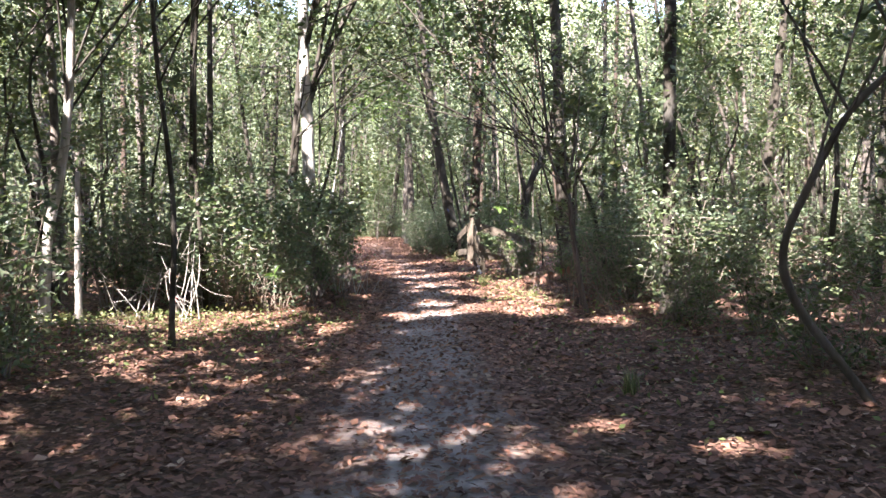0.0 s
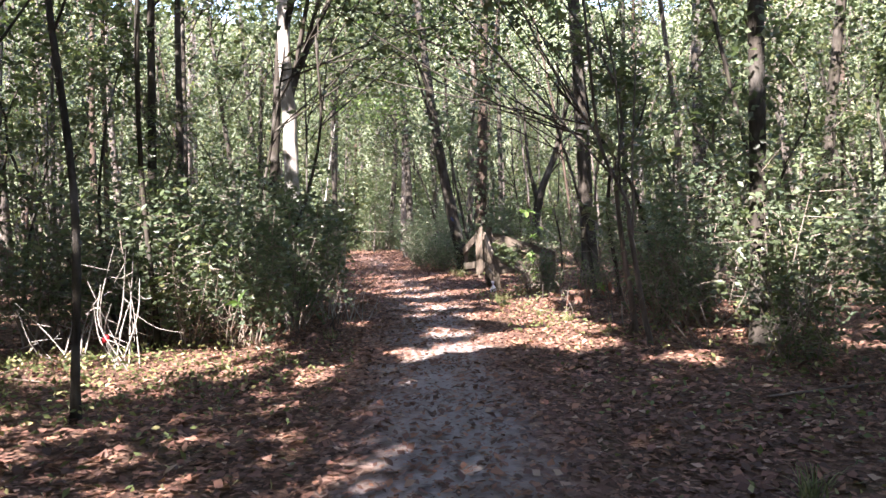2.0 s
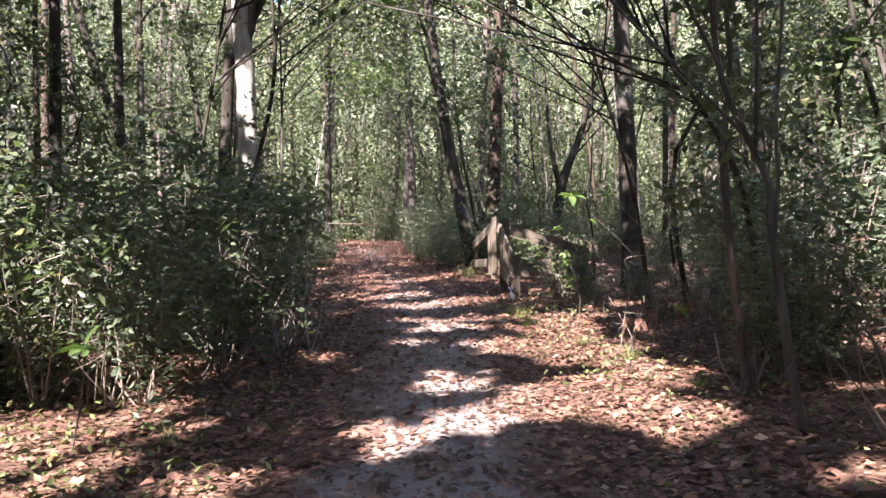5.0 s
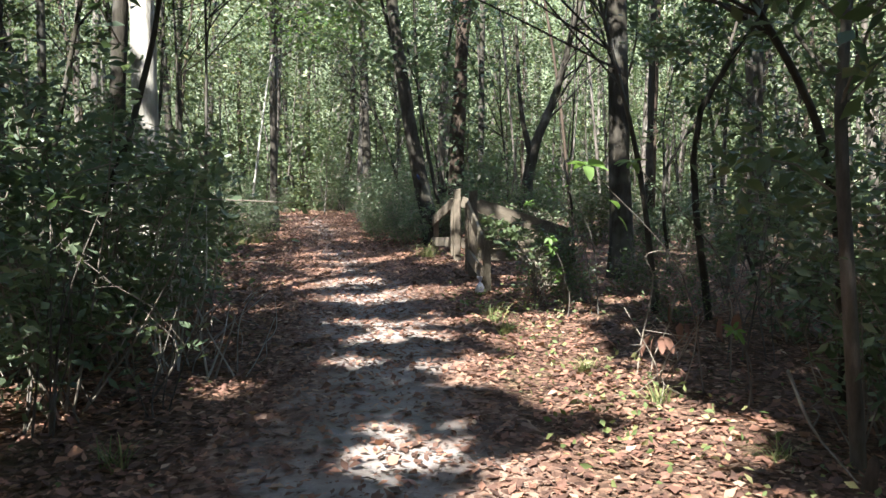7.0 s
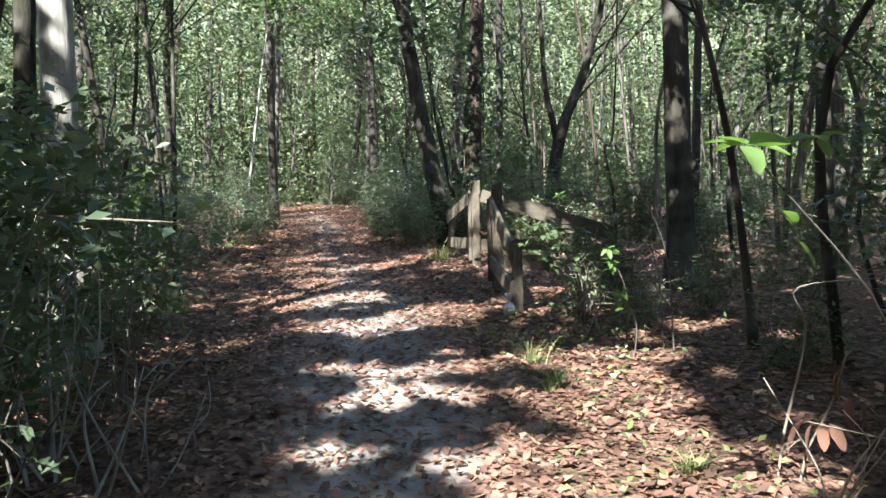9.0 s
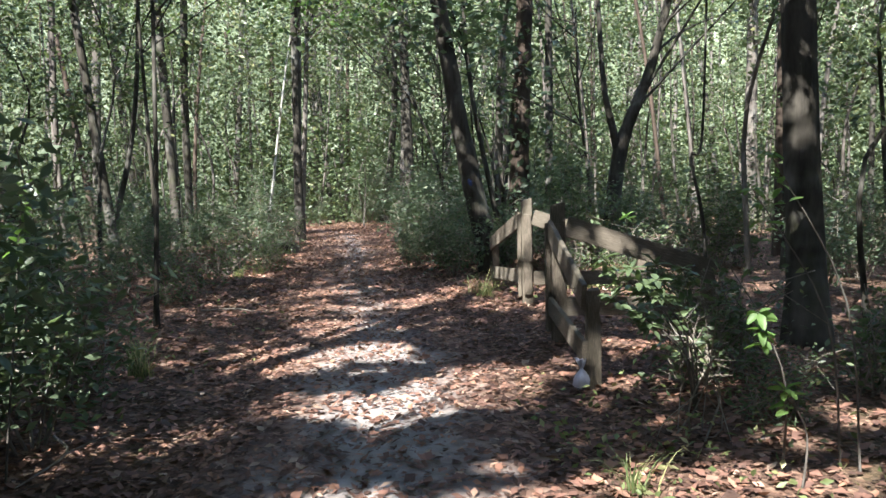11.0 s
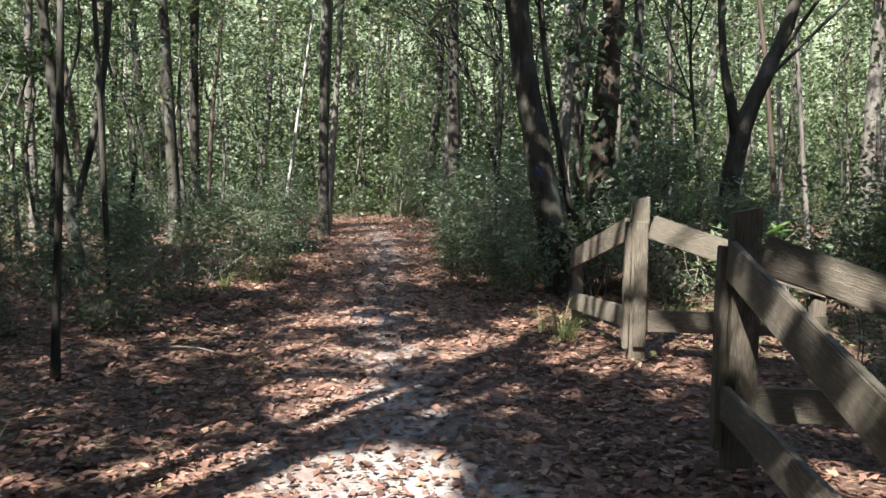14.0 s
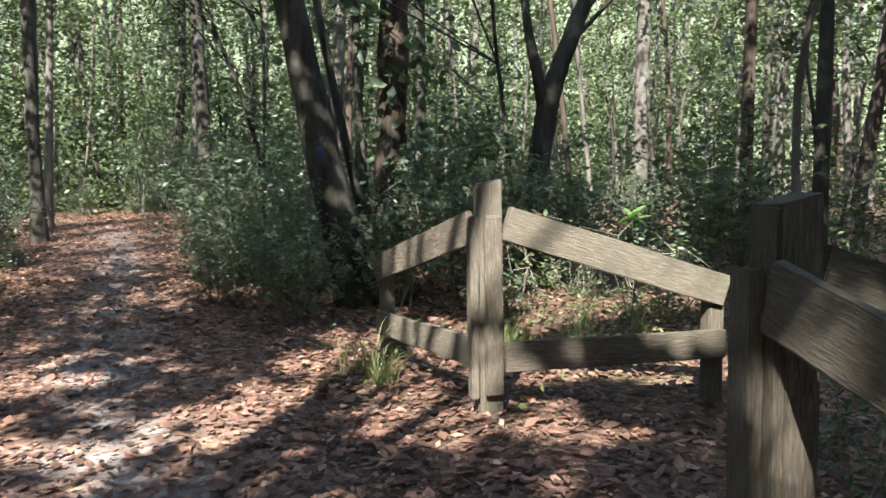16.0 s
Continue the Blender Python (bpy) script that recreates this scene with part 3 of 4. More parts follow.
ivy(lean_tree, 0.95, 24.95, 0.1, 0.9, 0.3, 160, 0.12, 3)
ivy(vine_tree, 3.56, 9.41, 0.3, 4.0, 0.2, 700, 0.09, 1)
named = [(o.location.x, o.location.y) for o in scene.objects if o.type == "EMPTY"]

rng = np.random.default_rng(11)
placed = list(named)
LABELS = ["slim dark-barked tree standing among shrubs", "grey-barked tree standing among shrubs", "tall forest tree with a thin leafy crown"]


def free(x, y, gap, spots):
    return all((x - a) ** 2 + (y - b) ** 2 > gap * gap for a, b in spots)


# Forest fill; trees out of view are added to shade the trail.
count = 0
for k in range(4000):
    x, y = rng.uniform(-20, 20), rng.uniform(-30, 52)
    off = abs(x - trail_x(y))
    if off < 3.0 or not free(x, y, 2.6 if y < 8 else 2.3, placed) or (1.0 < x < 6 and 17 < y < 25):
        continue
    placed.append((x, y))
    h = rng.uniform(8.5, 13)
    r = rng.choice([0.03, 0.04, 0.05] if off < 6 and y < 21 else [0.04, 0.05, 0.07, 0.09, 0.12, 0.16])
    # Crown density is set by how much shade the ground needs.
    dense = (1.0 if -9 < x < 4.5 else 0.6) * (0.65 if y > 24 else 0.85 if y > 20 else 1.0) * (2.0 if off < 6 and 2 < y < 17 else 1.8 if off < 6 and -9 < y < 19 else 1.0) * (0.6 if y < -12 else 1.3 if y < 4 and off < 9 else 1.0)
    tree("tree", LABELS[count % 3], straight(x, y, h, rng.normal(0, 0.9), rng.normal(0, 0.6), rng.normal(0, 0.16)), r, r * 0.5,
         (BARK_DARK, BARK_GREY, BARK_RED)[count % 3], (int((850 if y < 13 else 1350) * dense), h * (0.5 if y < 13 else 0.34), h, 2.4), 0.36 if y < 13 else 0.16, seed=100 + count, group="forest trees")
    count += 1


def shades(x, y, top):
    """Whether a plant there stands between the sun and a chosen sun patch."""
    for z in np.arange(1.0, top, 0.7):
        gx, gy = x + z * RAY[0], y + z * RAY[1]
        if (((gx - SUN_PATCHES[:, 0]) / (SUN_PATCHES[:, 2] + 0.3)) ** 2 + ((gy - SUN_PATCHES[:, 1]) / (SUN_PATCHES[:, 3] + 0.3)) ** 2 < 1).any():
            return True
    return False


# ---- young trees and shrubs ----
def young_tree(seed, height, n, low=3, label="slender young tree with sparse green leaves"):
    rng = np.random.default_rng(seed)
    root = new("young_tree")
    line = [(0, 0, -0.08), (rng.normal(0, 0.2), rng.normal(0, 0.2), height * 0.35), (rng.normal(0, 0.4), rng.normal(0, 0.4), height * 0.65), (rng.normal(0, 0.7), rng.normal(0, 0.7), height)]
    p = resample(line, 12)
    v, f = tube(p, np.linspace(0.014 + 0.005 * height, 0.006, 12), 6)
    part("trunk", smooth(mesh("trunk", v, f, (BARK_DARK, BARK_GREY)[seed % 2])), root)
    bits, pts = [], []
    for _ in range(16):
        s = p[rng.integers(low, 12)]
        a = rng.uniform(0, 2 * np.pi)
        L = rng.uniform(0.4, 1.1) * (1.1 - 0.1 * s[2])
        L = max(L, 0.3)
        e = s + np.array([np.cos(a) * L, np.sin(a) * L, rng.uniform(0.0, 0.45)])
        q = resample([s, (s + e) / 2 + (0, 0, 0.08), e], 6)
        bits.append(tube(q[::2], np.linspace(0.009, 0.004, 3), 3))
        for _ in range(n // 16):
            u = rng.uniform(0.25, 1.05)
            pts.append(s + (e - s) * u + rng.normal(0, 0.1, 3))
    v, f = join(bits)
    tagged(part("branchwork", mesh("branchwork", v, f, TWIG), root), kind="stuff")
    v, f = leaves(rng, np.array(pts), 0.105, 0.5, 0.25)
    part("foliage", mesh("foliage", v, f, LEAF_MID), root)
    tagged(root, label, "young tree", "young trees")
    return root


def shrub(seed, height, width, n, leaf=0.06, mat=None, label="", bare=0.0):
    rng = np.random.default_rng(seed)
    root = new("shrub")
    bits, pts = [], []
    stems = rng.integers(8, 13)
    for _ in range(stems):
        a = rng.uniform(0, 2 * np.pi)
        e = np.array([np.cos(a), np.sin(a), 0]) * rng.uniform(0.15, 1) * width + (0, 0, height * rng.uniform(0.6, 1.05))
        s = np.array([np.cos(a), np.sin(a), 0]) * rng.uniform(0, 0.14) + (0, 0, -0.05)
        q = resample([s, s * 0.4 + e * 0.5 + rng.normal(0, 0.1, 3), e], 8)
        bits.append(tube(q[::2], np.linspace(0.011, 0.004, 4), 4))
        for _ in range(8):
            u = q[rng.integers(2, 8)]
            w = u + rng.normal(0, 0.28, 3) * (width, width, 0.5)
            w[2] = max(w[2], 0.08)
            bits.append(tube(resample([u, w], 2), np.array([0.006, 0.003]), 3))
            for _ in range(n // (stems * 8)):
                c = u + (w - u) * rng.uniform(0.2, 1.1) + rng.normal(0, 0.1, 3)
                c[2] = max(c[2], 0.05)
                pts.append(c)
    v, f = join(bits)
    tagged(part("stem_tangle", mesh("stem_tangle", v, f, TWIG), root), kind="stuff")
    v, f = leaves(rng, np.array(pts), leaf, 0.42, 0.1, 0.4)
    part("foliage", mesh("foliage", v, f, mat or LEAF_DARK), root)
    tagged(root, label or "dense evergreen shrub with small dark leaves", "shrub", "forest shrubs")
    return root


YOUNG = [young_tree(s, h, n) for s, h, n in ((40, 3.2, 700), (41, 4.2, 900), (42, 5.2, 1000), (43, 3.8, 800))]
POLES = [young_tree(s, h, n, 6, "thin bare-stemmed young tree, leafy at the top") for s, h, n in ((45, 5.5, 620), (46, 6.5, 720), (47, 7.2, 760), (48, 5.0, 560))]
SHRUBS = [shrub(60, 1.5, 0.75, 1400, 0.088), shrub(61, 2.1, 0.9, 1800, 0.094), shrub(62, 0.9, 0.65, 750, 0.078, LEAF_MID, "low green shrub with thin bare stems"),
          shrub(63, 1.8, 0.8, 1100, 0.098, LEAF_MID, "open green shrub with slender stems"), shrub(64, 0.6, 0.5, 500, 0.07, LEAF_MID, "small leafy undergrowth plant")]


def put(source, x, y, used, scale=1.0, rz=None):
    m = pose(x, y, on_ground(x, y), 0, 0, rng.uniform(0, 360) if rz is None else rz)
    if source not in used:
        used.add(source)
        source.matrix_basis = m @ Matrix.Scale(scale, 4)
        return source
    o = copy_thing(source, m)
    o.scale = (scale, scale, scale)
    return o


used = set()
# Thickets hard by the trail.
for kind, x, y, s in [(1, -1.64, 12.0, 1), (0, -1.91, 10.71, 1), (1, -1.83, 13.38, 1), (1, -2.01, 14.7, 1), (0, -1.98, 16.02, 1), (1, -2.82, 12.72, 1.1), (3, -2.72, 10.82, 1), (1, -3.48, 11.47, 1.1), (4, -2.45, 17.32, 1), (2, -3.22, 18.58, .8),
                      (3, 4.06, 7.44, 0.8), (3, 3.65, 9.53, 1.0), (1, 3.65, 11.87, 1), (2, 3.05, 14.7, .55), (2, 2.38, 16.35, .5), (4, 3.2, 16.9, 1), (1, 3.82, 13.82, 1), (0, 0.75, 26.3, .9), (0, 0.3, 27.4, .9), (0, 0.2, 28.6, 1), (1, 0.4, 30.2, 1),
                      (0, -4.6, 24.6, .8), (0, -5.4, 26.6, .9), (2, -3.6, 25.8, 1), (2, -4.2, 28.5, 1), (0, -5.2, 29.5, .9), (1, -6.6, 27.5, .9), (2, -3.4, 22.2, .8), (0, -4.8, 21.0, .9), (3, -4.0, 19.2, .9), (2, -3.29, 16.9, .8),
                      (2, 2.2, 24.2, .9), (2, 3.3, 23.2, .8), (3, 4.4, 24.4, 1), (0, 4.8, 21.2, .8), (0, 5.8, 22.6, .9), (2, 2.6, 19.8, .7), (4, 2.06, 17.06, 1.05), (4, 2.45, 17.53, 1.1), (0, -3.2, 27.0, .7), (2, -3.5, 29.2, .9), (0, -4.0, 31.0, .8), (2, -2.9, 25.8, .7), (0, -0.05, 29.6, .9), (2, -0.3, 28.2, .9), (0, -0.6, 31.6, .9), (2, 0.35, 25.6, .7), (0, -1.0, 33.2, .8), (1, -3.0, 42.2, 1.2), (1, -1.4, 42.0, 1.2), (1, 0.2, 41.6, 1.2), (1, 1.8, 41.2, 1.2), (0, -2.2, 41.0, 1.1), (0, -0.6, 40.6, 1.1), (0, 0.8, 38.5, 1.1), (0, -0.4, 37.0, 1), (0, 0.2, 33.5, 1), (1, -5.6, 36.5, .9), (0, -6.3, 34.5, 1), (0, -5.2, 32.6, .9)]:
    put(SHRUBS[kind], x, y, used, s)
for kind, x, y, s in [(0, 0.35, 24.3, .75), (0, 1.35, 24.7, .85), (0, 2.05, 25.3, 1), (3, 2.6, 24.9, .9), (1, 0.15, 25.7, .85), (1, -0.3, 26.7, .9), (0, 3.3, 25.0, .9), (1, 2.4, 27.0, 1), (0, 4.0, 26.4, 1), (3, 4.9, 25.3, .9), (0, -0.35, 25.4, .6), (2, -3.3, 23.6, .8), (0, -4.4, 22.9, .7), (0, -5.6, 22.3, .8), (1, -6.2, 24.6, .8)]:
    put(SHRUBS[kind], x, y, used, s)
spots = []
for k in range(2600):
    if len(spots) > 250:
        break
    x, y = rng.uniform(-12, 12), rng.uniform(0, 44)
    off = abs(x - trail_x(y))
    if off < 2.3 + 0.8 * (y < 11) + 1.5 * (y < 3.5) + 1.0 * (y > 18) or not free(x, y, 1.25, spots) or (0.8 < x < 4.6 and 14.6 < y < 24) or (-5.6 < x < -1.2 and 6.2 < y < 10.2):
        continue
    spots.append((x, y))
    low = y > 17
    put(SHRUBS[int(rng.choice([0, 2, 2, 4, 3] if low else [0, 1, 2, 3, 4]))], x, y, used, rng.uniform(0.55, 0.85) if low else rng.uniform(0.75, 1.2))
spots = []
for k in range(2600):
    if len(spots) > 290:
        break
    x, y = rng.uniform(-14, 14), rng.uniform(-1, 47)
    off = abs(x - trail_x(y))
    if off < 2.4 + 0.4 * (y > 18) + 2.5 * (y < 3.5) or not free(x, y, 1.15, spots) or (0.8 < x < 4.4 and 14.8 < y < 25) or (-5.6 < x < -1.2 and 6.2 < y < 10.2):
        continue
    spots.append((x, y))
    if 12.5 < y < 32 and x < 0 and off < 4.0:
        continue
    # Left out where it would block a chosen sun patch.
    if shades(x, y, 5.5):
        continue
    deep = y > 18 or off > 6
    put((POLES if deep and rng.uniform() < 0.75 else YOUNG)[int(rng.integers(0, 4))], x, y, used, rng.uniform(0.8, 1.25))


# ---- far woods ----
def far_woods():
    rng = np.random.default_rng(77)
    n = 480000
    a = np.where(rng.uniform(0, 1, n) < 0.85, rng.uniform(0.05, np.pi - 0.05, n), rng.uniform(0, 2 * np.pi, n))
    d = rng.uniform(20, 50, n)
    x, y = d * np.cos(a), 20 + d * np.sin(a) * 1.1
    keep = (np.abs(x) > 14) | (y > 46) | (y < -8)
    z = rng.uniform(0, 1, n) ** 1.2 * 20
    p = np.stack([x, y, z], -1)[keep]
    clump = np.sin(p[:, 0] * 1.3 + 1.7 * np.sin(p[:, 2] * 0.7)) + np.sin(p[:, 1] * 0.9 + p[:, 2] * 1.1) + np.sin(p[:, 2] * 1.9 + p[:, 0] * 0.6 - p[:, 1] * 0.5)
    p = p[clump > rng.normal(-0.35, 0.35, len(p))]
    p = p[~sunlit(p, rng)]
    n = 60000
    q = np.stack([rng.uniform(-16, 20, n), rng.uniform(41.5, 56, n), 4.5 * rng.uniform(0, 1, n) ** 1.6], -1)
    q = q[(np.abs(q[:, 0] - trail_x(q[:, 1])) > 1.2)]
    v, f = leaves(rng, q, 0.2, 0.55, 0.2)
    tagged(new("far_thicket", mesh("far_thicket", v, f, LEAF_MID)), "dense low green thicket closing the view", "woodland", kind="stuff")
    v, f = leaves(rng, p, 0.26, 0.6, 0.2)
    tagged(new("far_woods", mesh("far_woods", v, f, LEAF_CANOPY)), "distant green woodland foliage", "woodland", kind="stuff")
    bits = []
    for _ in range(420):
        a, d = rng.uniform(0, 2 * np.pi), rng.uniform(18, 48)
        x, y = d * math.cos(a), 20 + d * math.sin(a) * 1.25
        if abs(x) < 15 and -8 < y < 46:
            continue
        r = rng.uniform(0.05, 0.2)
        bits.append(tube(resample([(x, y, -0.1), (x + rng.normal(0, 0.3), y, 6), (x + rng.normal(0, 0.6), y, 13)], 6), np.linspace(r, r * 0.5, 6), 6))
    v, f = join(bits)
    tagged(new("far_trunks", smooth(mesh("far_trunks", v, f, BARK_GREY))), "distant tree trunks in the woodland", "woodland", kind="stuff")


far_woods()


def backdrop():
    """The wood beyond: a plain band past the last trees, with painted haze."""
    m = Nodes("hazed_distant_wood")
    pos = m.n("ShaderNodeNewGeometry").outputs["Position"]
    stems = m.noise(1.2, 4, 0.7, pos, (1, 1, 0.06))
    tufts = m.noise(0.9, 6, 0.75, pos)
    # The pale greens put distance haze into the colour.
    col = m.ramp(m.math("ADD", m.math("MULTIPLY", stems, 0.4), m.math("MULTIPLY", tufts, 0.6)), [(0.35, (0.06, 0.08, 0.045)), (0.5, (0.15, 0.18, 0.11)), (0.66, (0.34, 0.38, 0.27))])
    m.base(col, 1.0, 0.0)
    a = np.linspace(0, 2 * np.pi, 240, endpoint=False)
    rng = np.random.default_rng(12)
    top = 24 + 2.5 * np.sin(9 * a) + rng.normal(0, 0.8, 240)
    x, y = 64 * np.cos(a), 18 + 64 * np.sin(a)
    lo, hi = np.stack([x, y, np.full(240, -0.3)], -1), np.stack([x, y, top], -1)
    i = np.arange(240)
    k = (i + 1) % 240
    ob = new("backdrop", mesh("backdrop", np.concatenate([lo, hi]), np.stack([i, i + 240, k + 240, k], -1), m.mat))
    tagged(ob, "green wall of distant woodland with haze in its colour", "backdrop", kind="structure")


backdrop()


# ---- fence ----
def board(name, a, b, width, thick, parent, up=(0, 0, 1), seed=0):
    """A sawn board from a to b with slightly worn edges, its width upright."""
    rng = np.random.default_rng(seed)
    a, b = Vector(a), Vector(b)
    L = (b - a).length
    bm = bmesh.new()
    bmesh.ops.create_cube(bm, size=1)
    bmesh.ops.scale(bm, vec=(L, thick, width), verts=bm.verts)
    bmesh.ops.bevel(bm, geom=list(bm.edges), offset=0.006, segments=2, affect="EDGES")
    bmesh.ops.subdivide_edges(bm, edges=[e for e in bm.edges if abs(e.verts[0].co.x - e.verts[1].co.x) > L * 0.5], cuts=4)
    for v in bm.verts:
        v.co += Vector(rng.normal(0, 0.0015, 3))
    me = bpy.data.meshes.new(name)
    bm.to_mesh(me)
    bm.free()
    me.materials.append(WOOD)
    x = (b - a).normalized()
    y = Vector(up).cross(x).normalized()
    z = x.cross(y)
    m = Matrix((x, y, z)).transposed().to_4x4()
    m.translation = (a + b) / 2
    return part(name, me, parent, "", parent.matrix_basis.inverted() @ m)


def post(name, x, y, height, w, parent, slant=0.0, seed=0, d=None, lift=-0.15):
    """An upright timber with a slanted or blunt worn top, set into the ground."""
    rng = np.random.default_rng(seed)
    bm = bmesh.new()
    bmesh.ops.create_cube(bm, size=1)
    z0 = on_ground(x, y) + lift
    h = height - lift
    bmesh.ops.scale(bm, vec=(h, w, d or w), verts=bm.verts)
    for v in bm.verts:
        if v.co.x > 0:
            v.co.x += slant * (v.co.y / w)
    bmesh.ops.bevel(bm, geom=list(bm.edges), offset=0.008, segments=2, affect="EDGES")
    bmesh.ops.subdivide_edges(bm, edges=[e for e in bm.edges if abs(e.verts[0].co.x - e.verts[1].co.x) > h * 0.5], cuts=4)
    for v in bm.verts:
        v.co += Vector(rng.normal(0, 0.002, 3))
    me = bpy.data.meshes.new(name)
    bm.to_mesh(me)
    bm.free()
    me.materials.append(WOOD)
    m = Matrix(((0, 1, 0), (0, 0, 1), (1, 0, 0))).to_4x4()
    m.translation = (x, y, z0 + h / 2)
    return part(name, me, parent, "", parent.matrix_basis.inverted() @ m)


def corner_fence(cx, cy, sy, label, seed):
    """A corner of board fence: a tall post, rails sloping down to a short post along the trail and another across it."""
    root = new("wooden_fence")
    root.matrix_basis = pose(cx, cy, on_ground(cx, cy))
    tagged(root, label, "fence", "fence corners beside the trail")
    ey = cy + sy * (1.62 if sy > 0 else 1.7)
    ex = cx + 1.42
    xs = cx - 0.3 if sy > 0 else cx + 0.06
    post("corner_post", cx + 0.02, cy + sy * 0.02, 1.3, 0.13, root, 0.03, seed)
    post("cover_board", cx + 0.02, cy - 0.075 if sy > 0 else cy - 0.075, 1.12, 0.1, root, 0, seed + 1, 0.04, 0.13)
    post("cover_board", cx - 0.075, cy, 1.12, 0.045, root, 0, seed + 2, 0.1, 0.11)
    post("end_post", xs, ey, 0.72, 0.1, root, 0.01, seed + 3)
    post("end_post", ex, cy + 0.05, 0.68, 0.1, root, 0.01, seed + 4)
    f = 0.062
    board("upper_rail", (cx - f, cy + sy * 0.08, 1.0), (xs - f, ey + sy * 0.03, 0.6), 0.19, 0.04, root, seed=seed + 5)
    board("lower_rail", (cx - f, cy + sy * 0.08, 0.3), (xs - f, ey + sy * 0.03, 0.2), 0.17, 0.04, root, seed=seed + 6)
    board("upper_rail", (cx + 0.09, cy - f, 1.03), (ex + 0.05, cy + 0.05 - f, 0.58), 0.19, 0.04, root, seed=seed + 7)
    board("lower_rail", (cx + 0.09, cy - f, 0.29), (ex + 0.05, cy + 0.05 - f, 0.27), 0.17, 0.04, root, seed=seed + 8)
    return root


corner_fence(1.28, 21.38, 1, "weathered grey board fence corner with sloping rails, dappled with sun", 1)
corner_fence(1.37, 19.0, -1, "weathered grey board fence corner with sloping rails, mostly shaded", 21)


# ---- litter and low growth ----
def fallen_leaves():
    rng = np.random.default_rng(5)
    n = 225000
    y = rng.uniform(-1.5, 42, n)
    off = rng.normal(0, 2.6, n)
    x = trail_x(y) + off
    a = np.abs(off)
    clump = 0.5 + 0.5 * np.sin(2.1 * x + 1.3 * y) * np.sin(1.7 * y - 0.9 * x)
    keep = rng.uniform(0, 1, n) < np.clip(0.3 + 0.6 * (a - 0.2) / 0.5, 0.5 + 0.35 * clump + 0.15 * (y > 19), 1) * np.where(y > 28, 0.6, 1)
    x, y = x[keep], y[keep]
    n = len(x)
    p = np.stack([x, y, ground_z(x, y) + 0.034 - 0.02 * (np.abs(x - trail_x(y)) > 1.05) + rng.uniform(0, 0.012, n)], -1)
    L = (0.022 + 0.066 * rng.uniform(0, 1, n) ** 1.5) * np.where(np.abs(x - trail_x(y)) < 1.2, 0.95, 1.08)
    az = rng.uniform(0, 2 * np.pi, n)
    d = np.stack([np.cos(az), np.sin(az), rng.normal(0, 0.22, n)], -1)
    s = np.stack([-np.sin(az), np.cos(az), rng.normal(0, 0.25, n)], -1)
    w = (L * rng.uniform(0.16, 0.4, n))[:, None]
    L = L[:, None]
    lift = (rng.uniform(-0.1, 0.9, n))[:, None] * w * np.array([0, 0, 1])
    v = np.stack([p - d * L * 0.5, p + s * w - d * L * 0.12 + lift, p + d * L * 0.5 + lift * 0.8, p - s * w - d * L * 0.05 + lift * 0.6], 1).reshape(-1, 3)
    b = np.arange(n)[:, None] * 4
    f = np.concatenate([b + [0, 1, 2], b + [0, 2, 3]], 1).reshape(-1, 3)
    tagged(new("fallen_leaves", mesh("fallen_leaves", v, f, LEAF_DEAD)), "dry brown fallen leaves strewn over the ground", "leaf litter", kind="stuff")


fallen_leaves()


# ---- things beside the trail ----
def grass_tuft(x, y, n, height, spread, label, seed, mat=None, name="grass_tuft"):
    """Arching blades from one base."""
    rng = np.random.default_rng(seed)
    root = new(name)
    root.location = (x, y, on_ground(x, y))
    V, F = [], []
    for k in range(n):
        a, L = rng.uniform(0, 2 * np.pi), height * rng.uniform(0.5, 1.1)
        out = spread * rng.uniform(0.2, 1)
        b = np.array([rng.normal(0, spread * 0.15), rng.normal(0, spread * 0.15), -0.02])
        u = np.linspace(0, 1, 5)
        c = b + np.stack([np.cos(a) * out * u**1.6, np.sin(a) * out * u**1.6, L * (u - 0.35 * u**3)], -1)
        w = rng.uniform(0.003, 0.007) * (1 - u * 0.9)
        s = np.array([-np.sin(a), np.cos(a), 0])
        v = np.concatenate([c + s * w[:, None], c - s * w[:, None]])
        i = np.arange(4)
        F.append(np.stack([i, i + 1, i + 6, i + 5], -1) + 10 * k)
        V.append(v)
    part("blade_clump", mesh("blade_clump", np.concatenate(V), np.concatenate(F), mat or GRASS), root)
    return tagged(root, label, "grass", "grass tufts")


for k, (x, y, n, h, sp) in enumerate([(0.82, 22.2, 90, 0.42, 0.28), (0.72, 22.5, 50, 0.55, 0.4), (-2.18, 18.05, 90, 0.4, 0.35), (-2.51, 18.79, 60, 0.35, 0.3), (2.01, 4.94, 60, 0.35, 0.22),
                                      (1.76, 13.05, 60, 0.2, 0.22), (2.03, 12.12, 50, 0.22, 0.22), (1.36, 14.59, 50, 0.3, 0.25), (1.31, 15.36, 40, 0.35, 0.25), (2.36, 11.13, 50, 0.18, 0.22), (-1.35, 9.75, 40, 0.2, 0.2),
                                      (-3.2, 24.6, 50, 0.35, 0.25), (-3.0, 25.2, 40, 0.4, 0.3), (2.3, 22.6, 60, 0.35, 0.3), (2.6, 23.1, 60, 0.4, 0.3), (1.9, 22.9, 60, 0.4, 0.3), (2.9, 22.8, 50, 0.4, 0.3), (-1.05, 11.13, 40, 0.25, 0.2), (0.35, 26.0, 40, 0.35, 0.3)]):
    grass_tuft(x, y, n, h, sp, "pale green grass tuft growing through leaf litter" if k > 1 else "bright grass tuft at the foot of the fence", 300 + k)


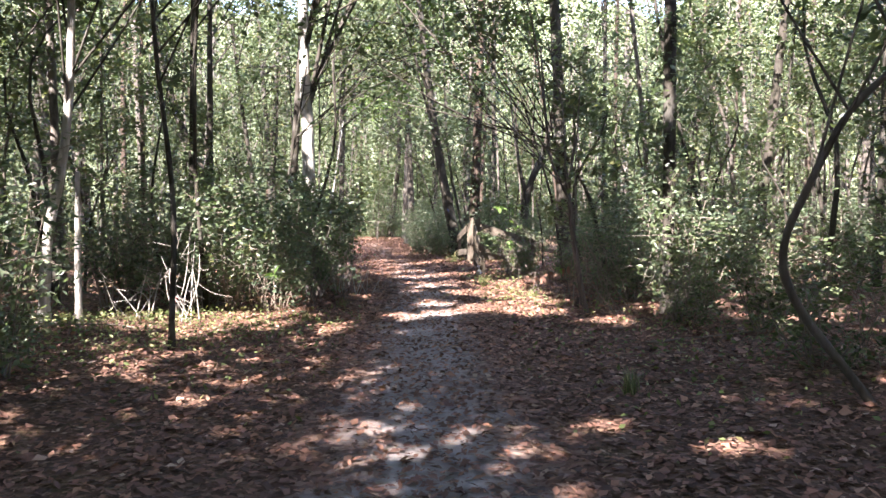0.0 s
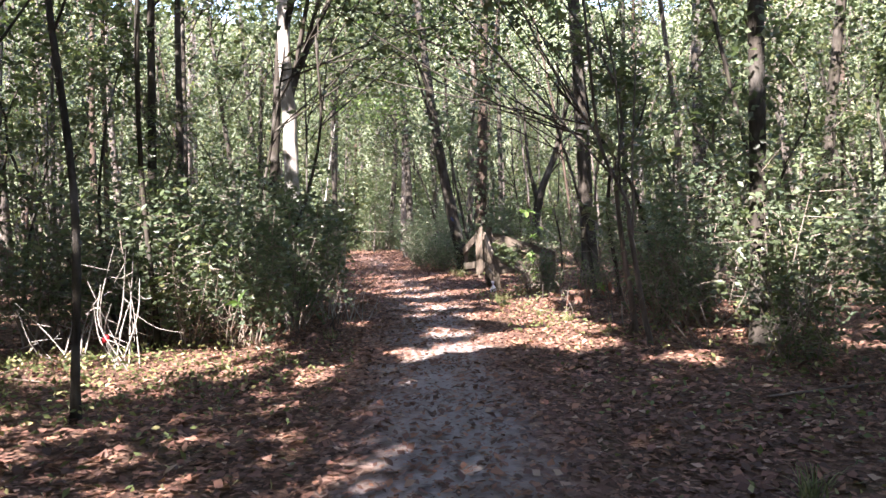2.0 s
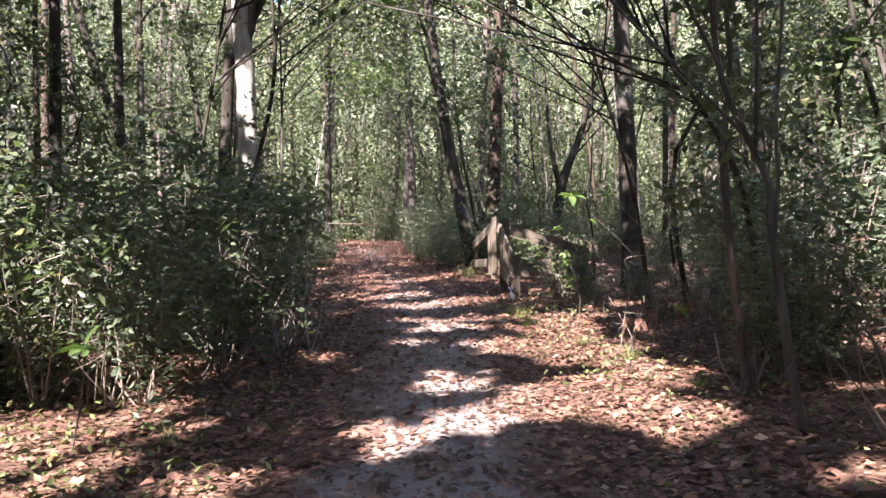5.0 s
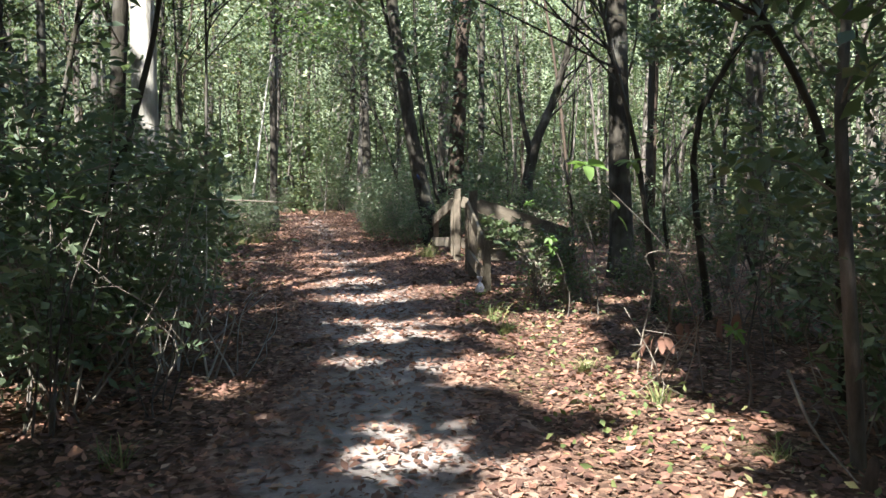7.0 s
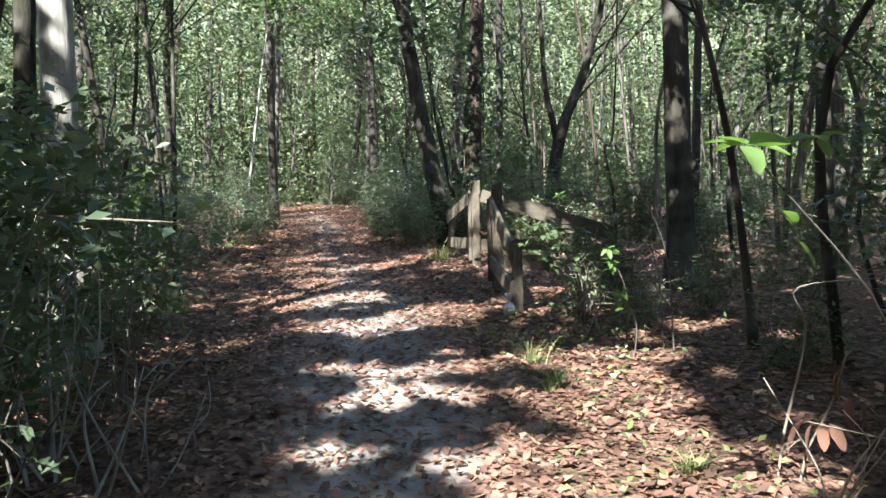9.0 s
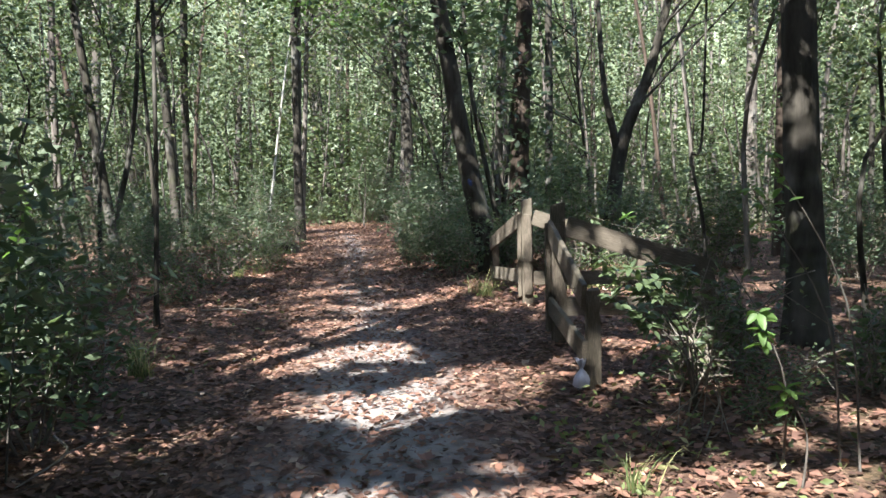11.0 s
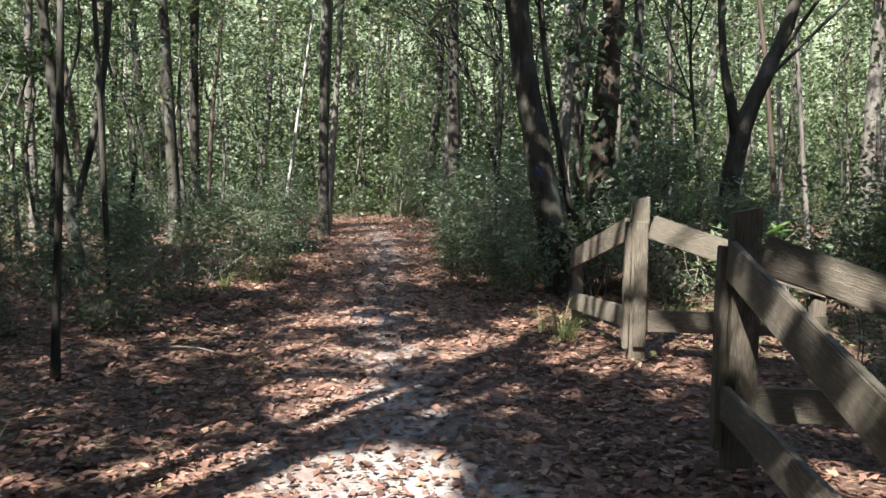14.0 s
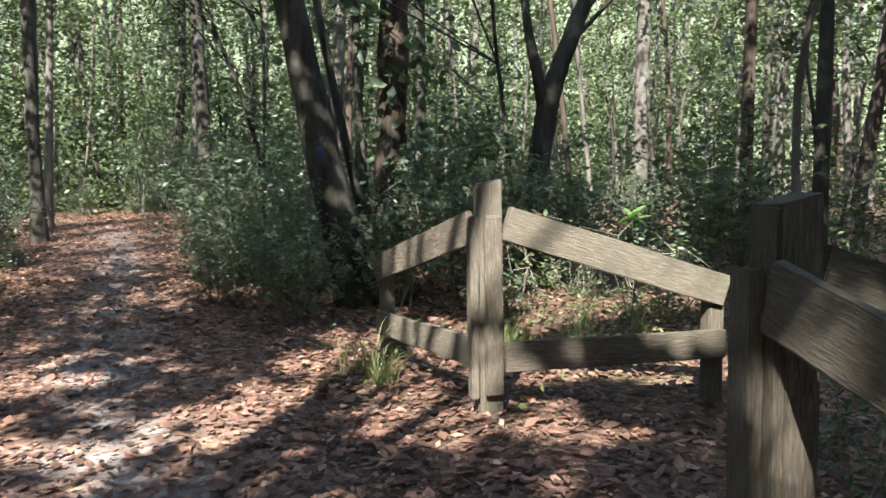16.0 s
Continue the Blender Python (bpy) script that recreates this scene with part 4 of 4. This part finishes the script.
def low_plants():
    rng = np.random.default_rng(9)
    P = []
    for cx, cy, sx, sy, n in [(-3.19, 8.79, 1.5, 0.9, 2200), (1.71, 12.0, 0.6, 1.2, 350), (-3.61, 6.52, 1.6, 1.2, 1500), (3.01, 6.98, 0.9, 2.2, 900), (1.56, 15.8, 0.5, 0.8, 350), (-3.07, 14.7, 0.8, 3, 700), (2.6, 22.9, 0.8, 0.6, 800)]:
        x, y = rng.normal(cx, sx, n), rng.normal(cy, sy, n)
        ok = np.abs(x - trail_x(y)) > 0.85
        x, y = x[ok], y[ok]
        P.append(np.stack([x, y, ground_z(x, y) + rng.uniform(0.03, 0.15, len(x))], -1))
    v, f = leaves(rng, np.concatenate(P), 0.055, 0.5, -0.2, 0.5)
    tagged(new("low_plants", mesh("low_plants", v, f, GRASS)), "small green seedlings and herbs among leaf litter", "undergrowth", kind="stuff")


low_plants()


def twig(pts, r0, r1, parent, mat, name="branch"):
    v, f = tube(resample(pts, 9), np.linspace(r0, r1, 9), 5)
    return part(name, smooth(mesh(name, v, f, mat)), parent)


def brush(x, y, n, height, width, mat, label, seed, r=0.012):
    """A tangle of bare dead stems, each a part."""
    rng = np.random.default_rng(seed)
    root = new("dead_brush")
    root.location = (x, y, on_ground(x, y))
    for _ in range(n):
        a = rng.uniform(0, 2 * np.pi)
        b = np.array([rng.normal(0, 0.1), rng.normal(0, 0.1), -0.04])
        e = np.array([np.cos(a) * width * rng.uniform(0.2, 1), np.sin(a) * width * rng.uniform(0.2, 1), height * rng.uniform(0.45, 1.05)])
        mid = (b + e) / 2 + rng.normal(0, 0.1, 3)
        twig([b, mid, e], r * rng.uniform(0.6, 1.3), 0.003, root, mat, "stem")
        for _ in range(2):
            u = mid + (e - mid) * rng.uniform(0, 0.8)
            w = u + rng.normal(0, 0.16, 3) + (0, 0, -0.05)
            w[2] = max(w[2], 0.03)
            twig([u, (u + w) / 2 + rng.normal(0, 0.03, 3), w], r * 0.45, 0.002, root, mat, "twig")
    return tagged(root, label, "dead brush")


brush(-2.95, 9.4, 10, 1.25, 0.3, BARK_PALE, "tangle of pale sunlit dead stems in a clearing", 1, 0.011)
brush(-3.9, 10.3, 8, 0.8, 0.6, BARK_PALE, "pale sunlit dead brush in a clearing", 2, 0.01)
brush(-0.93, 12.99, 7, 0.9, 0.6, BARK_PALE, "grey bare twigs sticking out of a shrub", 3, 0.008)
brush(-1.08, 12.0, 6, 0.8, 0.6, BARK_GREY, "grey bare twigs sticking out of a shrub", 4, 0.008)
brush(2.25, 12.5, 6, 0.6, 0.4, TWIG, "thin bare dead stems beside the trail", 5, 0.006)
brush(1.82, 16.24, 7, 0.7, 0.4, TWIG, "thin bare dead stems beside the trail", 6, 0.006)
brush(-3.4, 24.7, 8, 0.6, 0.5, TWIG, "dry grey twigs beside the trail", 7, 0.006)
for k, (x, y, h, w, mat) in enumerate([(-2.6, 11.0, 1.5, 0.7, BARK_GREY), (-3.3, 11.5, 1.7, 0.8, TWIG), (-2.1, 10.7, 1.1, 0.6, TWIG), (-4.3, 11.2, 1.6, 0.8, BARK_GREY), (-1.6, 11.6, 1.4, 0.5, BARK_GREY), (-1.35, 13.2, 1.5, 0.5, BARK_PALE), (-1.5, 14.3, 1.6, 0.5, TWIG),
                                       (3.3, 8.4, 1.3, 0.8, TWIG), (2.9, 9.2, 1.2, 0.7, TWIG), (3.9, 9.9, 1.6, 0.8, BARK_GREY), (2.9, 11.2, 1.3, 0.6, TWIG), (3.1, 13.2, 1.4, 0.6, BARK_GREY)]):
    brush(x, y, 9, h, w, mat, "grey tangle of bare twigs among shrubs", 40 + k, 0.008)
brush(-4.9, 35.5, 10, 1.0, 0.7, BARK_PALE, "pale dead stems at the bend of the trail", 8, 0.012)
brush(2.0, 27.4, 6, 1.0, 0.6, TWIG, "bare twigs behind the fence", 9, 0.01)


def stick(pts, r, label, mat=TWIG):
    p = np.array([(x, y, on_ground(x, y) + 0.03 + dz) for x, y, dz in pts])
    root = new("fallen_stick")
    root.location = p[0]
    twig(p - p[0], r, r * 0.4, root, mat, "stick")
    mid = (p - p[0])[len(p) // 2]
    twig([mid, mid + (0.1, 0.12, 0.03), mid + (0.16, 0.3, 0.02)], r * 0.5, r * 0.2, root, mat, "side_twig")
    tagged(root, label, "stick", "fallen sticks")


for pts, r in [([(-2.7, 21.2, 0.02), (-2.3, 21.25, 0.03), (-1.95, 21.15, 0.0)], 0.012), ([(2.65, 6.98, 0), (3.24, 7.1, 0.02), (3.95, 6.98, 0.05)], 0.012), ([(2.68, 11.74, 0.3), (2.57, 11.23, 0.12), (2.52, 10.71, 0)], 0.012),
               ([(3.55, 12.38, 0.35), (3.76, 11.6, 0.1), (3.87, 10.82, 0)], 0.014), ([(-4.29, 7.67, 0.05), (-3.57, 8.13, 0.03), (-3.1, 8.24, 0)], 0.014), ([(-1.97, 16.24, 0), (-1.67, 15.8, 0.05), (-1.58, 15.14, 0.12)], 0.01),
               ([(0.31, 18.27, 0), (0.61, 18.0, 0.0), (0.97, 17.84, 0)], 0.006), ([(-5.44, 8.36, 0.0), (-4.74, 8.41, 0.06), (-3.92, 8.47, 0.02)], 0.03)]:
    stick(pts, r, "thin dry fallen stick lying on leaf litter")


def log():
    root = new("fallen_log")
    root.location = (-3.28, 29.2, on_ground(-3.28, 29.2))
    rng = np.random.default_rng(4)
    p = resample([(0.12, -0.1, 0.11), (-0.5, 0.15, 0.12), (-1.3, 0.45, 0.1)], 14)
    v, f = tube(p, np.full(14, 0.13), 12, 0.05, rng)
    part("bark", smooth(mesh("bark", v, f, BARK_DARK)), root)
    q = resample([p[0], p[0] + (0.012, -0.005, 0)], 3)
    v, f = tube(q, [0.125, 0.09, 0.001], 12)
    part("cut_end", mesh("cut_end", v, f, BARK_GREY), root, "greyish sawn end of the log")
    tagged(root, "short dark fallen log at the edge of the trail", "log")


log()


def stump(x, y, h, r, label, mat, seed):
    rng = np.random.default_rng(seed)
    root = new("tree_stump")
    root.location = (x, y, on_ground(x, y))
    v, f = tube([(0, 0, -0.05), (0, 0, 0.08), (0.01, 0, h * 0.6), (0.02, 0, h), (0.02, 0, h + 0.03)], [r * 1.35, r * 1.05, r, r * 0.85, r * 0.1], 10, 0.12, rng)
    part("wood", mesh("wood", v, f, mat), root)
    tagged(root, label, "stump")


stump(-1.2, 34.2, 1.35, 0.09, "pale broken stump at the end of the trail", BARK_GREY, 1)
stump(2.52, 10.61, 0.16, 0.03, "small orange broken stub among leaves", BARK_RED, 2)


def blaze():
    """A painted mark on the leaning trunk."""
    rng = np.random.default_rng(6)
    c = np.array([0.655, 24.815, 1.5])
    a = np.linspace(0, 2 * np.pi, 14, endpoint=False)
    ring = c + np.stack([0.038 * np.cos(a) * rng.uniform(0.8, 1.1, 14) - 0.02 * np.sin(a), 0.012 * np.cos(a) ** 2, 0.06 * np.sin(a) * rng.uniform(0.85, 1.1, 14)], -1)
    back = ring + (0, 0.03, 0)
    i = np.arange(14)
    k = (i + 1) % 14
    ob = new("trail_blaze", mesh("trail_blaze", np.concatenate([ring, back, [c - (0, 0.004, 0)]]), [np.stack([i, k, k + 14, i + 14], -1), np.stack([k, i, np.full(14, 28)], -1)], BLUE))
    tagged(ob, "faded blue paint blaze on a leaning trunk", "trail mark")


blaze()


def bag():
    """A knotted plastic bag, bulging and creased."""
    rng = np.random.default_rng(8)
    root = new("plastic_bag")
    x, y = 1.34, 17.26
    root.location = (x, y, on_ground(x, y) + 0.01)
    root.scale = (0.58, 0.62, 0.85)
    a = np.linspace(0, 2 * np.pi, 24, endpoint=False)
    prof = [(0.0, 0.02), (0.06, 0.0), (0.085, 0.03), (0.09, 0.07), (0.075, 0.11), (0.04, 0.145), (0.018, 0.165), (0.014, 0.18)]
    V = []
    for r, z in prof:
        crease = 1 + 0.16 * np.sin(7 * a + z * 40) + 0.1 * np.sin(3 * a + 1) + rng.normal(0, 0.09, 24)
        V.append(np.stack([r * crease * np.cos(a) * 1.1, r * crease * np.sin(a), np.full(24, z) + rng.normal(0, 0.003, 24)], -1))
    i, j = np.meshgrid(np.arange(len(prof) - 1), np.arange(24), indexing="ij")
    k = (j + 1) % 24
    f = np.stack([i * 24 + j, i * 24 + k, (i + 1) * 24 + k, (i + 1) * 24 + j], -1).reshape(-1, 4)
    part("pouch", mesh("pouch", np.concatenate(V), f, PLASTIC), root)
    V = []
    prof = [(0.014, 0.178), (0.03, 0.2), (0.045, 0.225), (0.05, 0.25)]
    for r, z in prof:
        crease = 1 + 0.45 * np.sin(5 * a) + rng.normal(0, 0.08, 24)
        V.append(np.stack([r * crease * np.cos(a) - 0.1 * (z - 0.178), r * crease * np.sin(a), z + 0.012 * np.sin(3 * a)], -1))
    i, j = np.meshgrid(np.arange(len(prof) - 1), np.arange(24), indexing="ij")
    k = (j + 1) % 24
    f = np.stack([i * 24 + j, i * 24 + k, (i + 1) * 24 + k, (i + 1) * 24 + j], -1).reshape(-1, 4)
    part("knotted_top", mesh("knotted_top", np.concatenate(V), f, PLASTIC), root)
    tagged(root, "knotted white plastic bag at the foot of a fence post", "bag")


bag()


def big_leaf(L, w, seed):
    """A broad lobed leaf with a fold along its rib."""
    rng = np.random.default_rng(seed)
    u = np.linspace(0, 1, 8)
    half = w * np.sin(np.pi * u**0.85) * (1 + 0.15 * np.sin(9 * u)) + 0.002
    z = -0.25 * L * u**2
    rib = np.stack([u * L, 0 * u, z], -1)
    lo = np.stack([u * L + 0.01, half, z + 0.25 * half], -1)
    ro = np.stack([u * L + 0.01, -half, z + 0.25 * half], -1)
    i = np.arange(7)
    f = np.concatenate([np.stack([i, i + 1, i + 9, i + 8], -1), np.stack([i + 16, i + 17, i + 1, i], -1)])
    return np.concatenate([rib, lo, ro]), f


def sprig(x, y, z, base, n, L, label, seed, mat=LEAF_BRIGHT, droop=6, name="leafy_sprig", slim=0.24):
    """A stem from the ground with a whorl of broad leaves, each a part."""
    rng = np.random.default_rng(seed)
    root = new(name)
    bx, by = base
    root.location = (bx, by, on_ground(bx, by))
    tip = Vector((x, y, z)) - root.location
    twig([(0, 0, -0.05), (tip.x * 0.3 + 0.05, tip.y * 0.3, tip.z * 0.55), tuple(tip)], 0.007, 0.003, root, BARK_GREY, "stem")
    me = smooth(mesh("leaf", *big_leaf(L, L * slim, seed), mat))
    for k in range(n):
        s = rng.uniform(0.7, 1.15)
        back = 0.0 if k < 7 else rng.uniform(0.05, 0.4)
        p = Vector((tip.x * (1 - back * 0.6), tip.y * (1 - back * 0.6), tip.z * (1 - back * 0.5)))
        part("leaf", me, root, "", pose(p.x, p.y, p.z, rng.normal(0, 20), -droop + rng.normal(0, 24), 360 * k / 7 + rng.normal(0, 12 if slim > 0.2 else 80)) @ Matrix.Scale(s, 4))
    return tagged(root, label, "plant")


sprig(1.46, 11.75, 1.44, (2.4, 12.3), 9, 0.13, "sapling sprig with broad bright green leaves", 1)
sprig(1.8, 12.0, 1.47, (2.68, 12.19), 7, 0.1, "sapling sprig with broad green leaves", 2)
sprig(2.46, 12.0, 0.42, (2.52, 11.93), 9, 0.085, "small seedling with bright green leaves", 3)


def dead_sapling(line, hang, L, label, seed):
    """A bent dry stem with curled brown leaves hanging from points of it."""
    rng = np.random.default_rng(seed)
    root = new("dead_sapling")
    x, y = line[0][0], line[0][1]
    root.location = (x, y, on_ground(x, y))
    off = np.array(root.location)
    p = resample(np.array(line), 14) - off
    p[0, 2] = -0.05
    v, f = tube(p, np.linspace(0.007, 0.003, 14), 5)
    part("stem", smooth(mesh("stem", v, f, TWIG)), root)
    for k, (hx, hy, hz) in enumerate(hang):
        for _ in range(2):
            me = smooth(mesh("leaf", *big_leaf(L * rng.uniform(0.8, 1.15), L * 0.2, seed + k), LEAF_DEAD))
            part("leaf", me, root, "curled dry brown leaf", pose(hx - x + rng.normal(0, 0.012), hy - y + rng.normal(0, 0.02), hz - off[2], rng.normal(0, 25), 72 + rng.normal(0, 9), rng.uniform(0, 360)))
    return tagged(root, label, "plant")


dead_sapling([(2.2, 12.9, 0), (2.33, 12.85, 0.32), (2.37, 12.80, 0.55), (2.53, 12.75, 0.52)], [(2.19, 12.80, 0.24), (2.26, 12.80, 0.24), (2.43, 12.85, 0.33), (2.33, 12.80, 0.48)], 0.15, "bent dead sapling with drooping dry brown leaves", 4)
dead_sapling([(2.75, 12.75, 0), (2.72, 12.7, 0.5), (2.56, 12.60, 0.43), (2.70, 12.55, 0.47)], [(2.63, 12.60, 0.40), (2.70, 12.55, 0.44)], 0.15, "dry stem with curled brown leaves hanging", 5)
dead_sapling([(2.12, 12.95, 0), (2.22, 12.90, 0.61), (2.17, 12.90, 0.82), (2.53, 12.90, 0.86)], [], 0.1, "thin pale dead stem bent over at its top", 6)
sprig(-1.76, 9.53, 0.55, (-1.92, 9.64), 7, 0.16, "seedling with bright green leaves in the shade", 6)
sprig(1.79, 16.92, 0.86, (2.01, 17.11), 26, 0.1, "leafy sapling growing against the fence", 7, LEAF_MID)
sprig(1.73, 17.03, 0.66, (1.95, 17.21), 24, 0.1, "leafy sapling growing against the fence", 8, LEAF_MID)
sprig(2.05, 17.21, 0.8, (2.15, 17.32), 26, 0.1, "leafy sapling growing against the fence", 12, LEAF_MID)
sprig(2.75, 22.6, 0.95, (2.75, 22.65), 9, 0.13, "bright green seedling behind the fence", 9)
sprig(2.72, 20.95, 0.7, (2.85, 21.0), 14, 0.15, "leafy sapling covering the end of the fence", 10, LEAF_DARK)
sprig(2.8, 21.1, 0.55, (2.9, 21.2), 12, 0.14, "leafy sapling covering the end of the fence", 11, LEAF_DARK)

sprig(1.89, 15.36, 0.78, (2.07, 15.52), 22, 0.075, "spindly plant with small pale green leaves", 13)
sprig(1.95, 15.19, 0.45, (2.07, 15.3), 18, 0.07, "spindly plant with small pale green leaves", 14)
sprig(-1.58, 15.36, 1.45, (-1.83, 15.47), 24, 0.08, "sunlit sapling with small bright green leaves", 15)
sprig(-1.71, 15.14, 1.1, (-1.89, 15.25), 20, 0.08, "sunlit sapling with small bright green leaves", 16)

for k, (x, y, z) in enumerate([(1.34, 16.35, 0.95), (1.5, 16.3, 0.9), (1.66, 16.35, 0.82), (1.4, 16.45, 0.72), (1.58, 16.5, 0.62)]):
    sprig(x, y, z, (1.95, 16.55), 30, 0.085, "leafy sapling reaching in front of the fence", 60 + k, LEAF_MID)
sprig(1.92, 15.3, 1.52, (2.45, 15.5), 14, 0.065, "sapling with thin yellow-green leaves beside the trail", 70)
sprig(1.84, 15.3, 1.36, (2.4, 15.6), 14, 0.065, "sapling with thin yellow-green leaves beside the trail", 71)


def scrap():
    root = new("red_scrap")
    root.location = (-3.12, 9.41, on_ground(-3.12, 9.41) + 0.25)
    v, f = tube([(0, 0, -0.26), (0.01, 0, -0.1), (0, 0, 0.0)], [0.008, 0.007, 0.005], 5)
    part("stalk", mesh("stalk", v, f, TWIG), root)
    v, f = tube([(0, 0, -0.01), (0.02, 0.01, 0.02), (0.05, 0, 0.05), (0.06, 0, 0.06)], [0.01, 0.035, 0.03, 0.005], 8, 0.15, np.random.default_rng(2))
    part("red_tip", mesh("red_tip", v, f, RED), root, "bright red tip")
    tagged(root, "small bright red seed head on a stalk", "plant")


scrap()
